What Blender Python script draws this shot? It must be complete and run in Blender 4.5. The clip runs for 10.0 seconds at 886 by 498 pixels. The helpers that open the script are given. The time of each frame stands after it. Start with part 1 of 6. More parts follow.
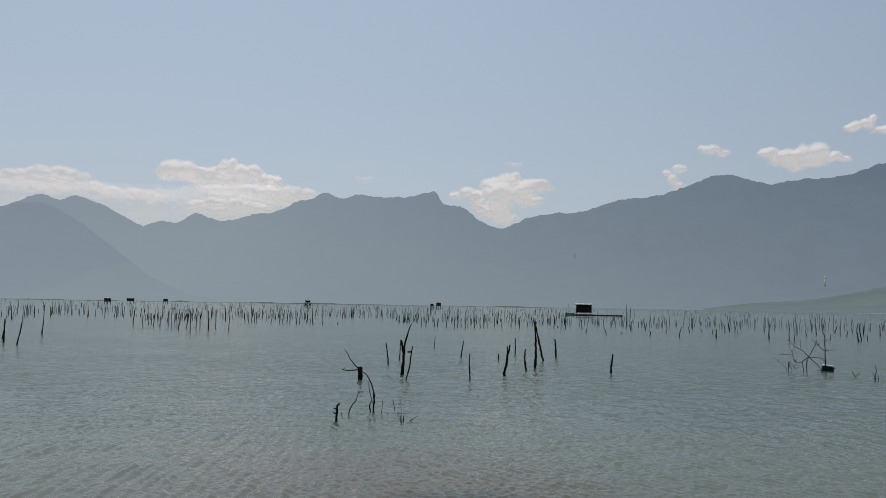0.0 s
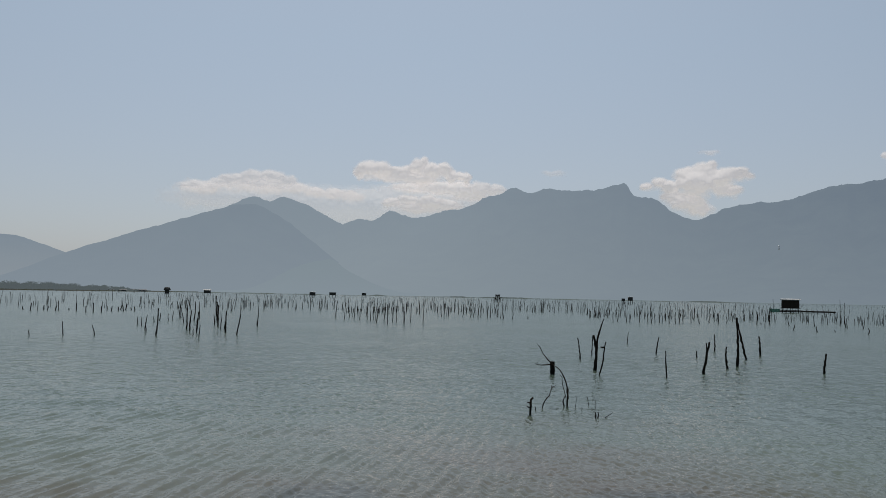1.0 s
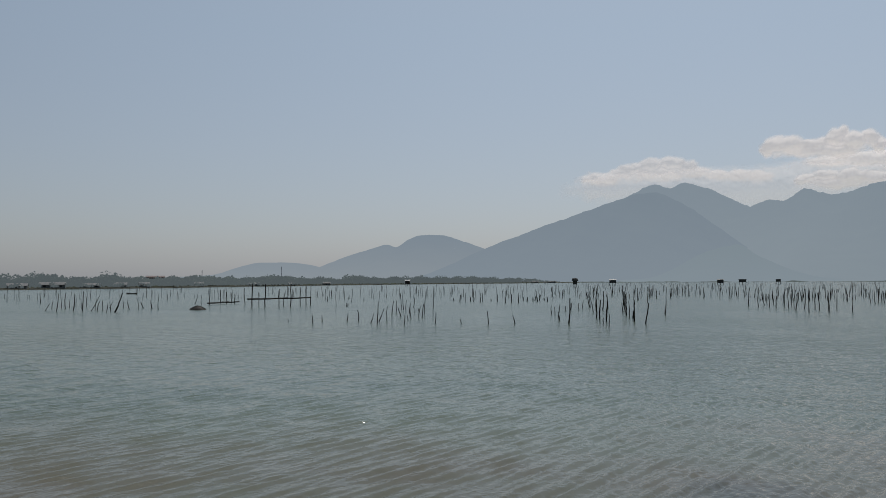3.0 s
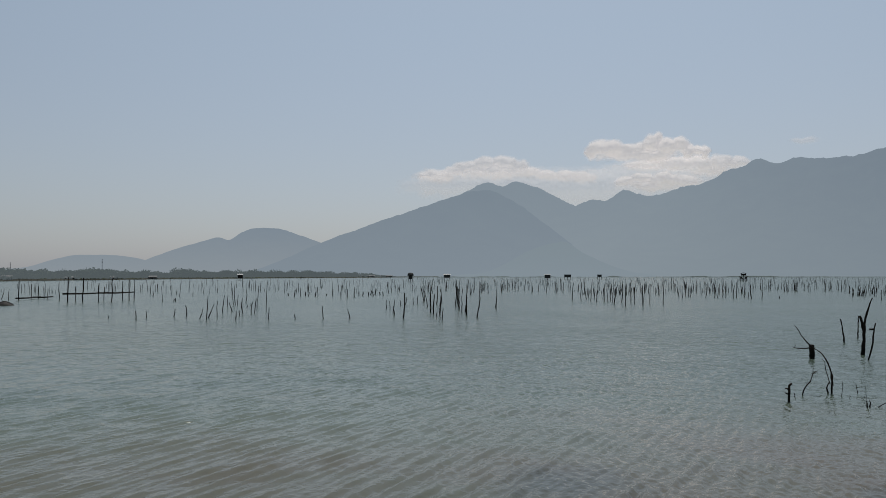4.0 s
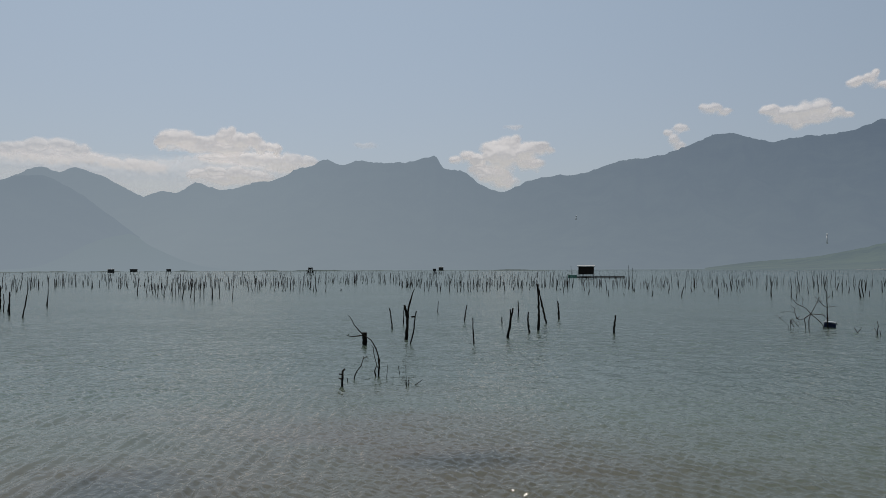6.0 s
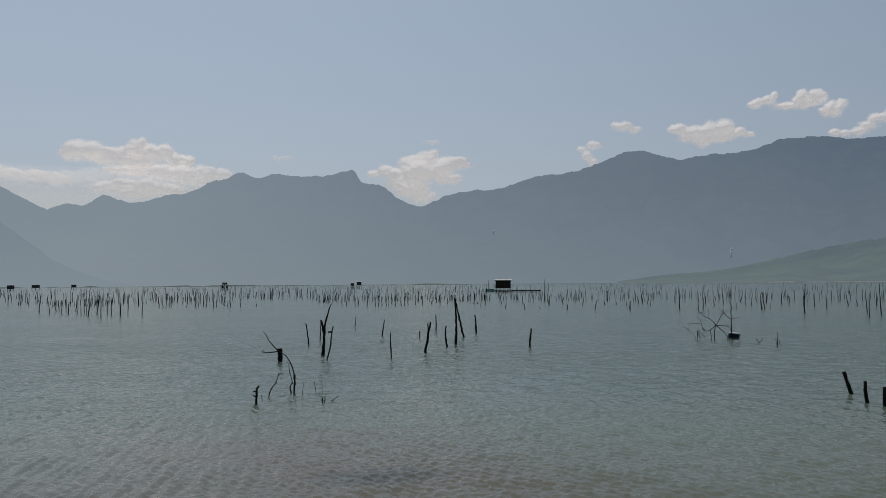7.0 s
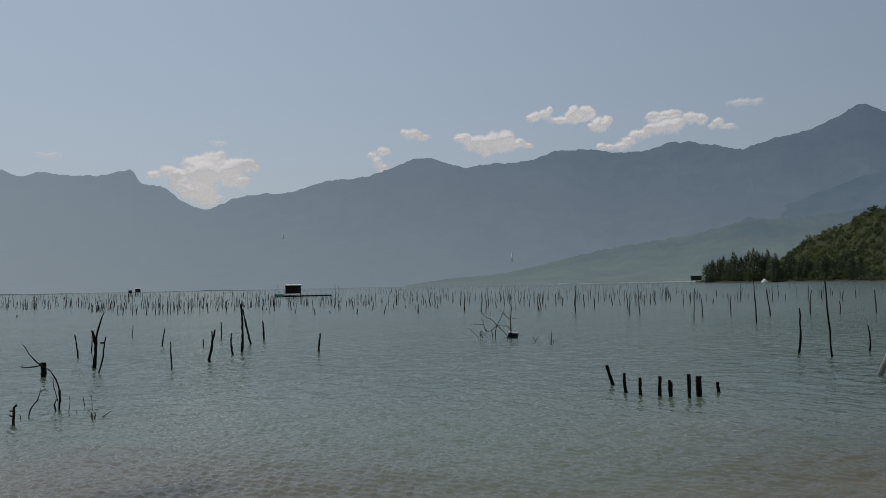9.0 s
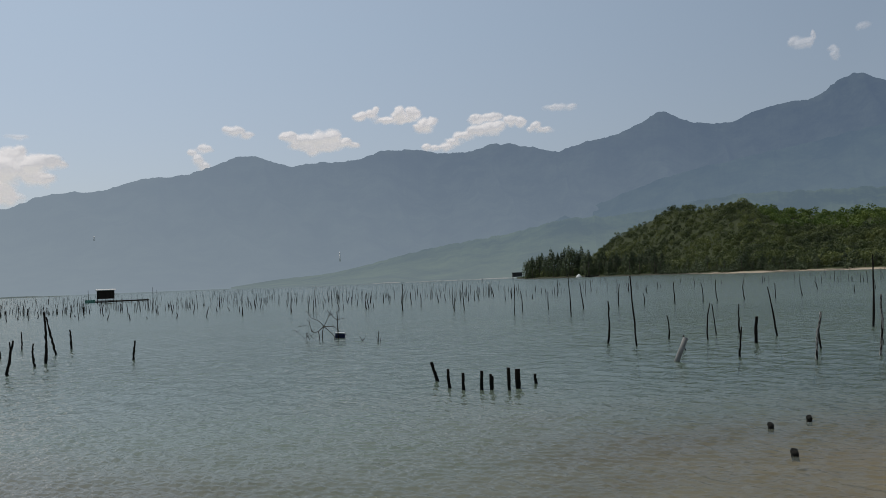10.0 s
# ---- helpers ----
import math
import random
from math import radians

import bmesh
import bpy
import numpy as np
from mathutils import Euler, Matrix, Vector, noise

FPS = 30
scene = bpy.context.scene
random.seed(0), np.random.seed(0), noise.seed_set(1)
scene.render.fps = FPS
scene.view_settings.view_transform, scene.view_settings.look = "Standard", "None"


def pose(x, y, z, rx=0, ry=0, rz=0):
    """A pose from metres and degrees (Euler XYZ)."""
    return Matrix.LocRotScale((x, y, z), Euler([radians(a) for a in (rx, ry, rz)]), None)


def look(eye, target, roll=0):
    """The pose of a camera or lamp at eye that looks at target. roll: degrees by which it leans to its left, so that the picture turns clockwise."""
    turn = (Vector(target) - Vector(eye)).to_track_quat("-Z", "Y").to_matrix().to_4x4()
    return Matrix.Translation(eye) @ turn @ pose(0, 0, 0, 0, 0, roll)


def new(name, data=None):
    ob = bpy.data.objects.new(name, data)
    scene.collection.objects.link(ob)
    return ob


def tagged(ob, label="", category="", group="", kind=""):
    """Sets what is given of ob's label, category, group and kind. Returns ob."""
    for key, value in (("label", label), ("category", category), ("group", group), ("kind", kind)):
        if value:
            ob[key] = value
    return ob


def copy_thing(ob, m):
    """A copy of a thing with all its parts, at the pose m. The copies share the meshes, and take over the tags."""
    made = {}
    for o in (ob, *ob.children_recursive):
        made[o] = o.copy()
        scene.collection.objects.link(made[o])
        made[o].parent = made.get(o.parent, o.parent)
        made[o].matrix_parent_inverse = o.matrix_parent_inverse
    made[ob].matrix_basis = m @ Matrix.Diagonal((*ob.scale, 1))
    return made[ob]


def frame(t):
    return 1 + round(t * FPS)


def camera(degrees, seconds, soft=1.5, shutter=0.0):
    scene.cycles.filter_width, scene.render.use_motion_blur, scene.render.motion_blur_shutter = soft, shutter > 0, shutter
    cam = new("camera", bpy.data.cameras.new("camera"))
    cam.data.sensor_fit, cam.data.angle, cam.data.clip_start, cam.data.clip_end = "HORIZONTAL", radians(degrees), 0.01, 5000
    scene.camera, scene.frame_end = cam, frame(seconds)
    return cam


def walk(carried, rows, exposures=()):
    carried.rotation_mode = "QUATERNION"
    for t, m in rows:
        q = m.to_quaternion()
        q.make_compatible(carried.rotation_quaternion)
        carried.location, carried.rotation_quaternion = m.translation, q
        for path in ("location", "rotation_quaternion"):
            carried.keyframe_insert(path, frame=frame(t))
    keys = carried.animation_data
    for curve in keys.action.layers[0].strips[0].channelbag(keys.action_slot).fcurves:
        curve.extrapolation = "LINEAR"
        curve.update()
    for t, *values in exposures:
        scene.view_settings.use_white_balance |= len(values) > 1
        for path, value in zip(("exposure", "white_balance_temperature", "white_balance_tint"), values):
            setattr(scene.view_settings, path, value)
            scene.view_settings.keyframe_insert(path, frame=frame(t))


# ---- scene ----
cam = camera(57.6, 10.0, 0.7)
PATH = [
    (0.0, 0.003, -0.002, 2.202, 93.960, -0.965, -0.163),
    (0.5, -0.027, -0.001, 2.203, 93.633, -1.309, 5.719),
    (1.0, -0.058, -0.005, 2.203, 93.319, -1.130, 13.204),
    (1.5, -0.095, -0.020, 2.194, 92.950, -0.650, 22.112),
    (2.0, -0.133, -0.036, 2.203, 92.742, -0.348, 31.790),
    (2.5, -0.157, -0.055, 2.197, 92.464, 0.075, 39.214),
    (2.7, -0.167, -0.064, 2.200, 92.385, 0.202, 41.521),
    (3.8, -0.140, -0.044, 2.197, 91.835, 0.060, 34.356),
    (4.0, -0.129, -0.034, 2.206, 91.901, 0.015, 29.767),
    (4.5, -0.082, -0.015, 2.203, 91.801, 0.008, 19.151),
    (5.0, -0.044, -0.003, 2.199, 91.625, -0.052, 9.872),
    (5.5, -0.016, -0.001, 2.197, 91.499, 0.105, 3.621),
    (6.0, 0.000, 0.000, 2.200, 91.448, 0.185, 0.011),
    (7.5, 0.036, -0.001, 2.202, 92.879, 0.497, -9.109),
    (8.0, 0.052, -0.004, 2.199, 92.743, 0.531, -12.677),
    (8.5, 0.067, -0.004, 2.199, 92.773, 0.887, -15.568),
    (9.0, 0.085, -0.020, 2.193, 92.566, 1.117, -20.558),
    (9.5, 0.118, -0.026, 2.199, 92.375, 1.866, -26.230),
    (10.0, 0.144, -0.044, 2.203, 92.169, 2.275, -32.721),
]
EXPOSURES = [(0.0, 0.07), (0.5, 0.02), (1.5, -0.03), (2.5, -0.07), (4.0, -0.04), (5.5, -0.08), (7.5, -0.12), (9.0, -0.12), (9.5, 0.04), (10.0, 0.15)]
walk(cam, [(t, pose(x, y, z, rx, ry, rz)) for t, x, y, z, rx, ry, rz in PATH], EXPOSURES)

# ---- light: a high hazy sun ahead and to the left ----
SUN_EL, SUN_AZ = 64.0, -18.0
SUN_DIR = Vector((math.sin(radians(SUN_AZ)) * math.cos(radians(SUN_EL)), math.cos(radians(SUN_AZ)) * math.cos(radians(SUN_EL)), math.sin(radians(SUN_EL))))
world = bpy.data.worlds.new("hazy_sky")
scene.world = world
world.use_nodes = True
wn, wl = world.node_tree.nodes, world.node_tree.links
sky = wn.new("ShaderNodeTexSky")
sky.sky_type = "NISHITA"
sky.sun_disc = False
sky.sun_elevation, sky.sun_rotation = radians(SUN_EL), radians(SUN_AZ)
sky.altitude, sky.air_density, sky.dust_density, sky.ozone_density = 0.0, 1.0, 1.9, 1.0
clear_sky, haze, both_skies = wn["Background"], wn.new("ShaderNodeBackground"), wn.new("ShaderNodeMixShader")
clear_sky.inputs["Strength"].default_value = 0.082
wl.new(sky.outputs[0], clear_sky.inputs["Color"])
way_up, way_split, toward_sun, glow_of_sun, low_air, air_tint = (wn.new("ShaderNode" + k) for k in ("TexCoord", "SeparateXYZ", "VectorMath", "MapRange", "MapRange", "Mix"))
toward_sun.operation, toward_sun.inputs[1].default_value = "DOT_PRODUCT", (SUN_DIR.x * 2.2, SUN_DIR.y * 2.2, 0.25)
wl.new(way_up.outputs["Generated"], way_split.inputs[0])
wl.new(way_up.outputs["Generated"], toward_sun.inputs[0])
for socket, value in zip(list(glow_of_sun.inputs)[1:5], (0.25, 1.0, 0.62, 1.08)):
    socket.default_value = value
wl.new(toward_sun.outputs["Value"], glow_of_sun.inputs[0])
wl.new(glow_of_sun.outputs[0], haze.inputs["Strength"])
for socket, value in zip(list(low_air.inputs)[1:5], (0.0, 0.30, 0.0, 1.0)):
    socket.default_value = value
wl.new(way_split.outputs[2], low_air.inputs[0])
air_tint.data_type = "RGBA"
air_tint.inputs[6].default_value, air_tint.inputs[7].default_value = (0.443, 0.474, 0.537, 1.0), (0.41, 0.495, 0.578, 1.0)
wl.new(low_air.outputs[0], air_tint.inputs[0])
wl.new(air_tint.outputs[2], haze.inputs["Color"])
both_skies.inputs[0].default_value = 0.55
wl.new(clear_sky.outputs[0], both_skies.inputs[1])
wl.new(haze.outputs[0], both_skies.inputs[2])
wl.new(both_skies.outputs[0], wn["World Output"].inputs["Surface"])

sun_data = bpy.data.lights.new("sun", "SUN")
sun_data.energy, sun_data.angle, sun_data.color = 2.2, radians(2.0), (1.0, 0.95, 0.87)
sun = new("sun", sun_data)
sun.matrix_world = look(SUN_DIR * 50, (0, 0, 0))


# ---- material helpers ----
class Nodes:
    """A small builder for node materials."""

    def __init__(self, name):
        self.mat = bpy.data.materials.new(name)
        self.mat.use_nodes = True
        self.tree = self.mat.node_tree
        self.bsdf = self.tree.nodes["Principled BSDF"]
        self.out = self.tree.nodes["Material Output"]

    def add(self, kind):
        return self.tree.nodes.new(kind)

    def stored(self, name):
        node = self.add("ShaderNodeAttribute")
        node.attribute_name = name
        return node.outputs["Fac"]

    def link(self, a, b):
        self.tree.links.new(a, b)

    def put(self, socket, value):
        if isinstance(value, bpy.types.NodeSocket):
            self.link(value, socket)
        else:
            socket.default_value = value

    def coords(self, kind="Object", scale=(1, 1, 1), turn=0.0):
        m = self.add("ShaderNodeMapping")
        m.inputs["Scale"].default_value = scale
        m.inputs["Rotation"].default_value = (0, 0, radians(turn))
        if kind == "World":
            self.link(self.add("ShaderNodeNewGeometry").outputs["Position"], m.inputs["Vector"])
        else:
            self.link(self.add("ShaderNodeTexCoord").outputs[kind], m.inputs["Vector"])
        return m.outputs[0]

    def noise(self, vector, scale, detail=4.0, rough=0.55, warp=0.0):
        n = self.add("ShaderNodeTexNoise")
        self.link(vector, n.inputs["Vector"])
        n.inputs["Scale"].default_value, n.inputs["Detail"].default_value = scale, detail
        n.inputs["Roughness"].default_value, n.inputs["Distortion"].default_value = rough, warp
        return n.outputs["Fac"]

    def math(self, op, a, b=0.0, c=0.0, clamp=False):
        n = self.add("ShaderNodeMath")
        n.operation, n.use_clamp = op, clamp
        for socket, value in zip(n.inputs, (a, b, c)):
            self.put(socket, value)
        return n.outputs[0]

    def span(self, value, a, b, c=0.0, d=1.0):
        n = self.add("ShaderNodeMapRange")
        for socket, v in zip(n.inputs, (value, a, b, c, d)):
            self.put(socket, v)
        return n.outputs[0]

    def mix(self, fac, a, b):
        n = self.add("ShaderNodeMix")
        n.data_type = "RGBA"
        self.put(n.inputs[0], fac)
        for socket, value in ((n.inputs[6], a), (n.inputs[7], b)):
            self.put(socket, value if isinstance(value, bpy.types.NodeSocket) else (*value, 1.0))
        return n.outputs[2]

    def bump(self, height, strength, distance, normal=None):
        n = self.add("ShaderNodeBump")
        n.inputs["Strength"].default_value, n.inputs["Distance"].default_value = strength, distance
        self.link(height, n.inputs["Height"])
        if normal:
            self.link(normal, n.inputs["Normal"])
        return n.outputs[0]

    def surface(self, color=None, rough=None, normal=None, **more):
        for key, value in (("Base Color", color), ("Roughness", rough), ("Normal", normal), *more.items()):
            if value is not None:
                self.put(self.bsdf.inputs[key], value if not isinstance(value, tuple) else (*value, 1.0)[:4])
        return self.mat


def wood_material(name, dark, light, wet):
    n = Nodes(name)
    grain = n.noise(n.coords("Object", (14, 14, 1.2)), 3.0, 5.0, 0.65)
    tone = n.add("ShaderNodeObjectInfo").outputs["Random"]
    c = n.mix(n.span(grain, 0.3, 0.7), dark, light)
    c = n.mix(n.math("MULTIPLY", tone, 0.45), c, dark)
    pos = n.add("ShaderNodeSeparateXYZ")
    n.link(n.coords("World"), pos.inputs[0])
    edge = n.math("ADD", pos.outputs[2], n.math("MULTIPLY", n.noise(n.coords("World"), 9.0), -0.18))
    c = n.mix(n.span(edge, 0.02, 0.14, 1.0, 0.0), c, wet)
    n.bsdf.inputs["Specular IOR Level"].default_value = 0.1
    return n.surface(c, n.span(edge, 0.0, 0.15, 0.45, 0.85), n.bump(grain, 0.5, 0.01))


def peeling_material(name, bark, bare):
    """Dark bark that has come off in long patches from bleached wood."""
    n = Nodes(name)
    patch = n.noise(n.coords("Object", (1.1, 1.1, 5.0)), 1.6, 3.0, 0.6)
    grain = n.noise(n.coords("Object", (3, 3, 30)), 2.0, 4.0, 0.6)
    c = n.mix(n.span(n.math("ADD", patch, n.math("MULTIPLY", grain, 0.12)), 0.52, 0.60), bark, n.mix(grain, bare, (0.2, 0.19, 0.175)))
    n.bsdf.inputs["Specular IOR Level"].default_value = 0.12
    return n.surface(c, 0.85, n.bump(patch, 0.5, 0.02))


def plain_material(name, a, b, scale, rough=0.8, metal=0.0, bump=0.2, size=0.02):
    n = Nodes(name)
    v = n.coords("Object")
    f = n.noise(v, scale, 6.0, 0.6)
    g = n.noise(v, scale * 6.3, 4.0, 0.6)
    c = n.mix(n.span(n.math("ADD", f, n.math("MULTIPLY", g, 0.5)), 0.45, 1.0), a, b)
    n.bsdf.inputs["Specular IOR Level"].default_value = 0.2
    return n.surface(c, n.span(g, 0.3, 0.7, rough - 0.12, min(rough + 0.1, 1.0)), n.bump(g, bump, size), Metallic=metal)


def foliage_material(name, dark, mid, light):
    n = Nodes(name)
    island = n.add("ShaderNodeNewGeometry").outputs["Random Per Island"]
    patch = n.noise(n.coords("World"), 0.035, 4.0, 0.6)
    clump = n.noise(n.coords("World"), 0.22, 3.0, 0.6)
    own = n.math("ADD", n.math("MULTIPLY", island, 0.28), n.math("MULTIPLY", n.stored("tint"), 0.72))
    c = n.mix(own, dark, mid)
    c = n.mix(n.span(n.math("ADD", patch, n.math("MULTIPLY", clump, 0.6)), 0.72, 1.02), c, light)
    m = n.surface(c, 0.65)
    n.bsdf.inputs["Specular IOR Level"].default_value = 0.25
    t = n.add("ShaderNodeBsdfTranslucent")
    n.link(c, t.inputs["Color"])
    s = n.add("ShaderNodeMixShader")
    s.inputs[0].default_value = 0.34
    n.link(n.bsdf.outputs[0], s.inputs[1])
    n.link(t.outputs[0], s.inputs[2])
    n.link(s.outputs[0], n.out.inputs["Surface"])
    return m


def distance_material(name, woods, clearing, air_low, air_high, height, veil_low, veil_high, far_low=None, far_high=None):
    """Wooded slopes kilometres off: the lit slope and, painted into its surface as emission, the glow of the air
    between, which thins away from the sun (far_low, far_high).
    """
    n = Nodes(name)
    v = n.coords("World")
    patch = n.noise(v, 0.008, 6.0, 0.62)
    fine = n.noise(v, 0.05, 5.0, 0.65)
    c = n.mix(n.span(n.math("ADD", patch, n.math("MULTIPLY", fine, 0.35)), 0.55, 0.85), woods, clearing)
    n.surface(c, 0.95)
    n.bsdf.inputs["Specular IOR Level"].default_value = 0.0
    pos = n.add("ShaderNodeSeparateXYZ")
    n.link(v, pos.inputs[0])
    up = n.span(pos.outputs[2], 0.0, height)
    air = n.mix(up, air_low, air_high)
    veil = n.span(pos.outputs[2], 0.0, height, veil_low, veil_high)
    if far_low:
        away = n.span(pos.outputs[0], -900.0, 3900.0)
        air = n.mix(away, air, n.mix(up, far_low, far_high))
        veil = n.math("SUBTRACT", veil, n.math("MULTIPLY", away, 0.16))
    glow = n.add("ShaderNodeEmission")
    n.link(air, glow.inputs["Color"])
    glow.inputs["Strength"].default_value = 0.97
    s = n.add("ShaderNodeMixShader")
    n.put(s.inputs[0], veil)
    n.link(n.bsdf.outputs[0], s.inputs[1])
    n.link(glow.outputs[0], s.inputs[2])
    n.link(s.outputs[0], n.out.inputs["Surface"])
    return n.mat


def water_material():
    n = Nodes("lagoon_water")
    crests = n.coords("World", (1.4, 0.9, 1))
    even = n.coords("World")
    pos = n.add("ShaderNodeSeparateXYZ")
    n.link(even, pos.inputs[0])
    out = n.add("ShaderNodeVectorMath")
    out.operation = "LENGTH"
    n.link(even, out.inputs[0])
    ripple = n.noise(crests, 1.8, 3.0, 0.55, 0.5)
    fine = n.noise(n.coords("World", (1.5, 0.7, 1)), 8.5, 1.6, 0.5, 0.4)
    calm = n.span(n.noise(n.coords("World", (0.5, 1, 1)), 0.13, 3.0, 0.5), 0.35, 0.65, 0.5, 1.0)
    chop = n.noise(n.coords("World", (0.9, 1.1, 1), -12), 1.5, 2.0, 0.55, 0.6)
    fine = n.math("ADD", fine, n.math("MULTIPLY", chop, n.span(out.outputs["Value"], 9.0, 26.0, 0.0, 10.5)))
    height = n.math("MULTIPLY", calm, n.math("ADD", n.math("MULTIPLY", ripple, n.span(out.outputs["Value"], 6.0, 18.0, 0.14, 0.55)), n.math("MULTIPLY", fine, 0.135)))
    normal = n.bump(height, 1.0, 0.12)
    cloudy = n.noise(n.coords("World", (1, 0.5, 1)), 0.05, 4.0, 0.6)
    silt = n.noise(n.coords("World", (0.5, 1, 1)), 0.16, 4.0, 0.6)
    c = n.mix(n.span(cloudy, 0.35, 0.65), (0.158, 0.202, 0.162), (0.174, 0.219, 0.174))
    # body colour by distance, lighter near and darker past 17 m, imitates sky reflection
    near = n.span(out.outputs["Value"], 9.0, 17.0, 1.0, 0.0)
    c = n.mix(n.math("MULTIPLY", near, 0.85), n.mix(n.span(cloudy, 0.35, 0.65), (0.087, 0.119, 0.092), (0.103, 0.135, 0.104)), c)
    c = n.mix(n.math("MULTIPLY", n.math("MULTIPLY", near, n.math("MULTIPLY", n.span(pos.outputs[0], -8.0, -3.0, 0.75, 1.0), n.math("ADD", n.span(pos.outputs[0], -0.5, 3.2, 1.0, 0.35), n.span(pos.outputs[0], 5.5, 8.0, 0.0, 0.4)))), n.span(silt, 0.40, 0.60, 0.30, 1.0)), c, (0.144, 0.109, 0.077))
    ragged = n.noise(n.coords("World", (1.2, 0.8, 1)), 1.6, 3.0, 0.6)
    for cx, cy, rx, ry in ((-3.3, 8.15, 0.75, 0.8), (0.25, 9.35, 0.8, 0.45)):
        along = n.math("POWER", n.math("MULTIPLY", n.math("SUBTRACT", pos.outputs[0], cx), 1 / rx), 2.0)
        across = n.math("POWER", n.math("MULTIPLY", n.math("SUBTRACT", pos.outputs[1], cy), 1 / ry), 2.0)
        reach = n.math("ADD", n.math("ADD", along, across), n.math("MULTIPLY", n.math("SUBTRACT", ragged, 0.5), 2.2))
        c = n.mix(n.span(reach, 0.1, 1.5, 0.5, 0.0), c, (0.040, 0.060, 0.062))
    # towards the headland the hill's dark reflection is painted into the body colour
    hill_reflect = n.math("MULTIPLY", n.span(pos.outputs[0], 30.0, 140.0), n.span(pos.outputs[1], 300.0, 900.0, 1.0, 0.0))
    c = n.mix(n.math("MULTIPLY", hill_reflect, 0.1), c, (0.046, 0.076, 0.060))
    rough = n.math("SUBTRACT", n.span(out.outputs["Value"], 10.0, 70.0, 0.08, 0.20), n.math("MULTIPLY", hill_reflect, 0.05))
    n.surface(c, rough, normal, IOR=1.33)
    thin = n.add("ShaderNodeBsdfTransparent")
    thin.inputs["Color"].default_value = (0.75, 0.77, 0.69, 1)
    gloss = n.add("ShaderNodeBsdfGlossy")
    n.link(rough, gloss.inputs["Roughness"])
    fresnel = n.add("ShaderNodeFresnel")
    fresnel.inputs["IOR"].default_value = 1.33
    for node in (gloss, fresnel):
        n.link(normal, node.inputs["Normal"])
    clear = n.add("ShaderNodeMixShader")
    n.link(fresnel.outputs[0], clear.inputs[0])
    n.link(thin.outputs[0], clear.inputs[1])
    n.link(gloss.outputs[0], clear.inputs[2])
    shoal = n.noise(n.coords("World", (0.6, 1, 1)), 0.22, 3.0, 0.5)
    depth = n.math("MULTIPLY", n.math("SUBTRACT", n.math("ADD", pos.outputs[1], n.math("ADD", n.math("MULTIPLY", n.math("MAXIMUM", n.math("MULTIPLY", pos.outputs[0], -1.0), 0.0), LEFT_FALL), n.math("MULTIPLY", n.math("MAXIMUM", pos.outputs[0], 0.0), -RIGHT_RISE))), SHORE_Y), BED_SLOPE)
    depth = n.math("ADD", depth, n.math("MULTIPLY", n.math("SUBTRACT", shoal, 0.5), 0.35))
    murk = n.math("SUBTRACT", 1.0, n.math("POWER", 0.03, n.math("MAXIMUM", depth, 0.0)), clamp=True)
    both = n.add("ShaderNodeMixShader")
    n.link(murk, both.inputs[0])
    n.link(clear.outputs[0], both.inputs[1])
    n.link(n.bsdf.outputs[0], both.inputs[2])
    n.link(both.outputs[0], n.out.inputs["Surface"])
    return n.mat


def cloud_material():
    """Sunlit vapour; a veil of bright air is put into its surface as emission."""
    n = Nodes("cloud_vapour")
    d = n.stored("vapour")
    wisps = n.noise(n.coords("World"), 0.008, 2.0, 0.5)
    alpha = n.span(n.math("ADD", d, n.math("MULTIPLY", n.math("SUBTRACT", wisps, 0.5), 0.16)), 0.10, 0.85)
    n.surface((0.92, 0.88, 0.85), 1.0)
    n.bsdf.inputs["Specular IOR Level"].default_value = 0.0
    through_sun = n.add("ShaderNodeBsdfTranslucent")
    through_sun.inputs["Color"].default_value = (0.90, 0.88, 0.86, 1)
    lit = n.add("ShaderNodeMixShader")
    lit.inputs[0].default_value = 0.22
    n.link(n.bsdf.outputs[0], lit.inputs[1])
    n.link(through_sun.outputs[0], lit.inputs[2])
    air = n.add("ShaderNodeEmission")
    air.inputs["Color"].default_value, air.inputs["Strength"].default_value = (0.79, 0.745, 0.735, 1), 1.0
    seen = n.add("ShaderNodeMixShader")
    seen.inputs[0].default_value = 0.45
    n.link(lit.outputs[0], seen.inputs[1])
    n.link(air.outputs[0], seen.inputs[2])
    clear = n.add("ShaderNodeBsdfTransparent")
    s = n.add("ShaderNodeMixShader")
    n.link(n.math("MULTIPLY", alpha, n.stored("veil")), s.inputs[0])
    n.link(clear.outputs[0], s.inputs[1])
    n.link(seen.outputs[0], s.inputs[2])
    n.link(s.outputs[0], n.out.inputs["Surface"])
    return n.mat


def sand_material():
    n = Nodes("wet_sand")
    v = n.coords("World")
    f, g = n.noise(v, 0.7, 5.0, 0.6), n.noise(v, 30.0, 3.0, 0.6)
    c = n.mix(n.span(f, 0.35, 0.65), (0.27, 0.20, 0.13), (0.38, 0.29, 0.195))
    c = n.mix(n.span(g, 0.62, 0.75, 0.0, 0.6), c, (0.16, 0.13, 0.10))
    return n.surface(c, 0.8, n.bump(g, 0.4, 0.01))


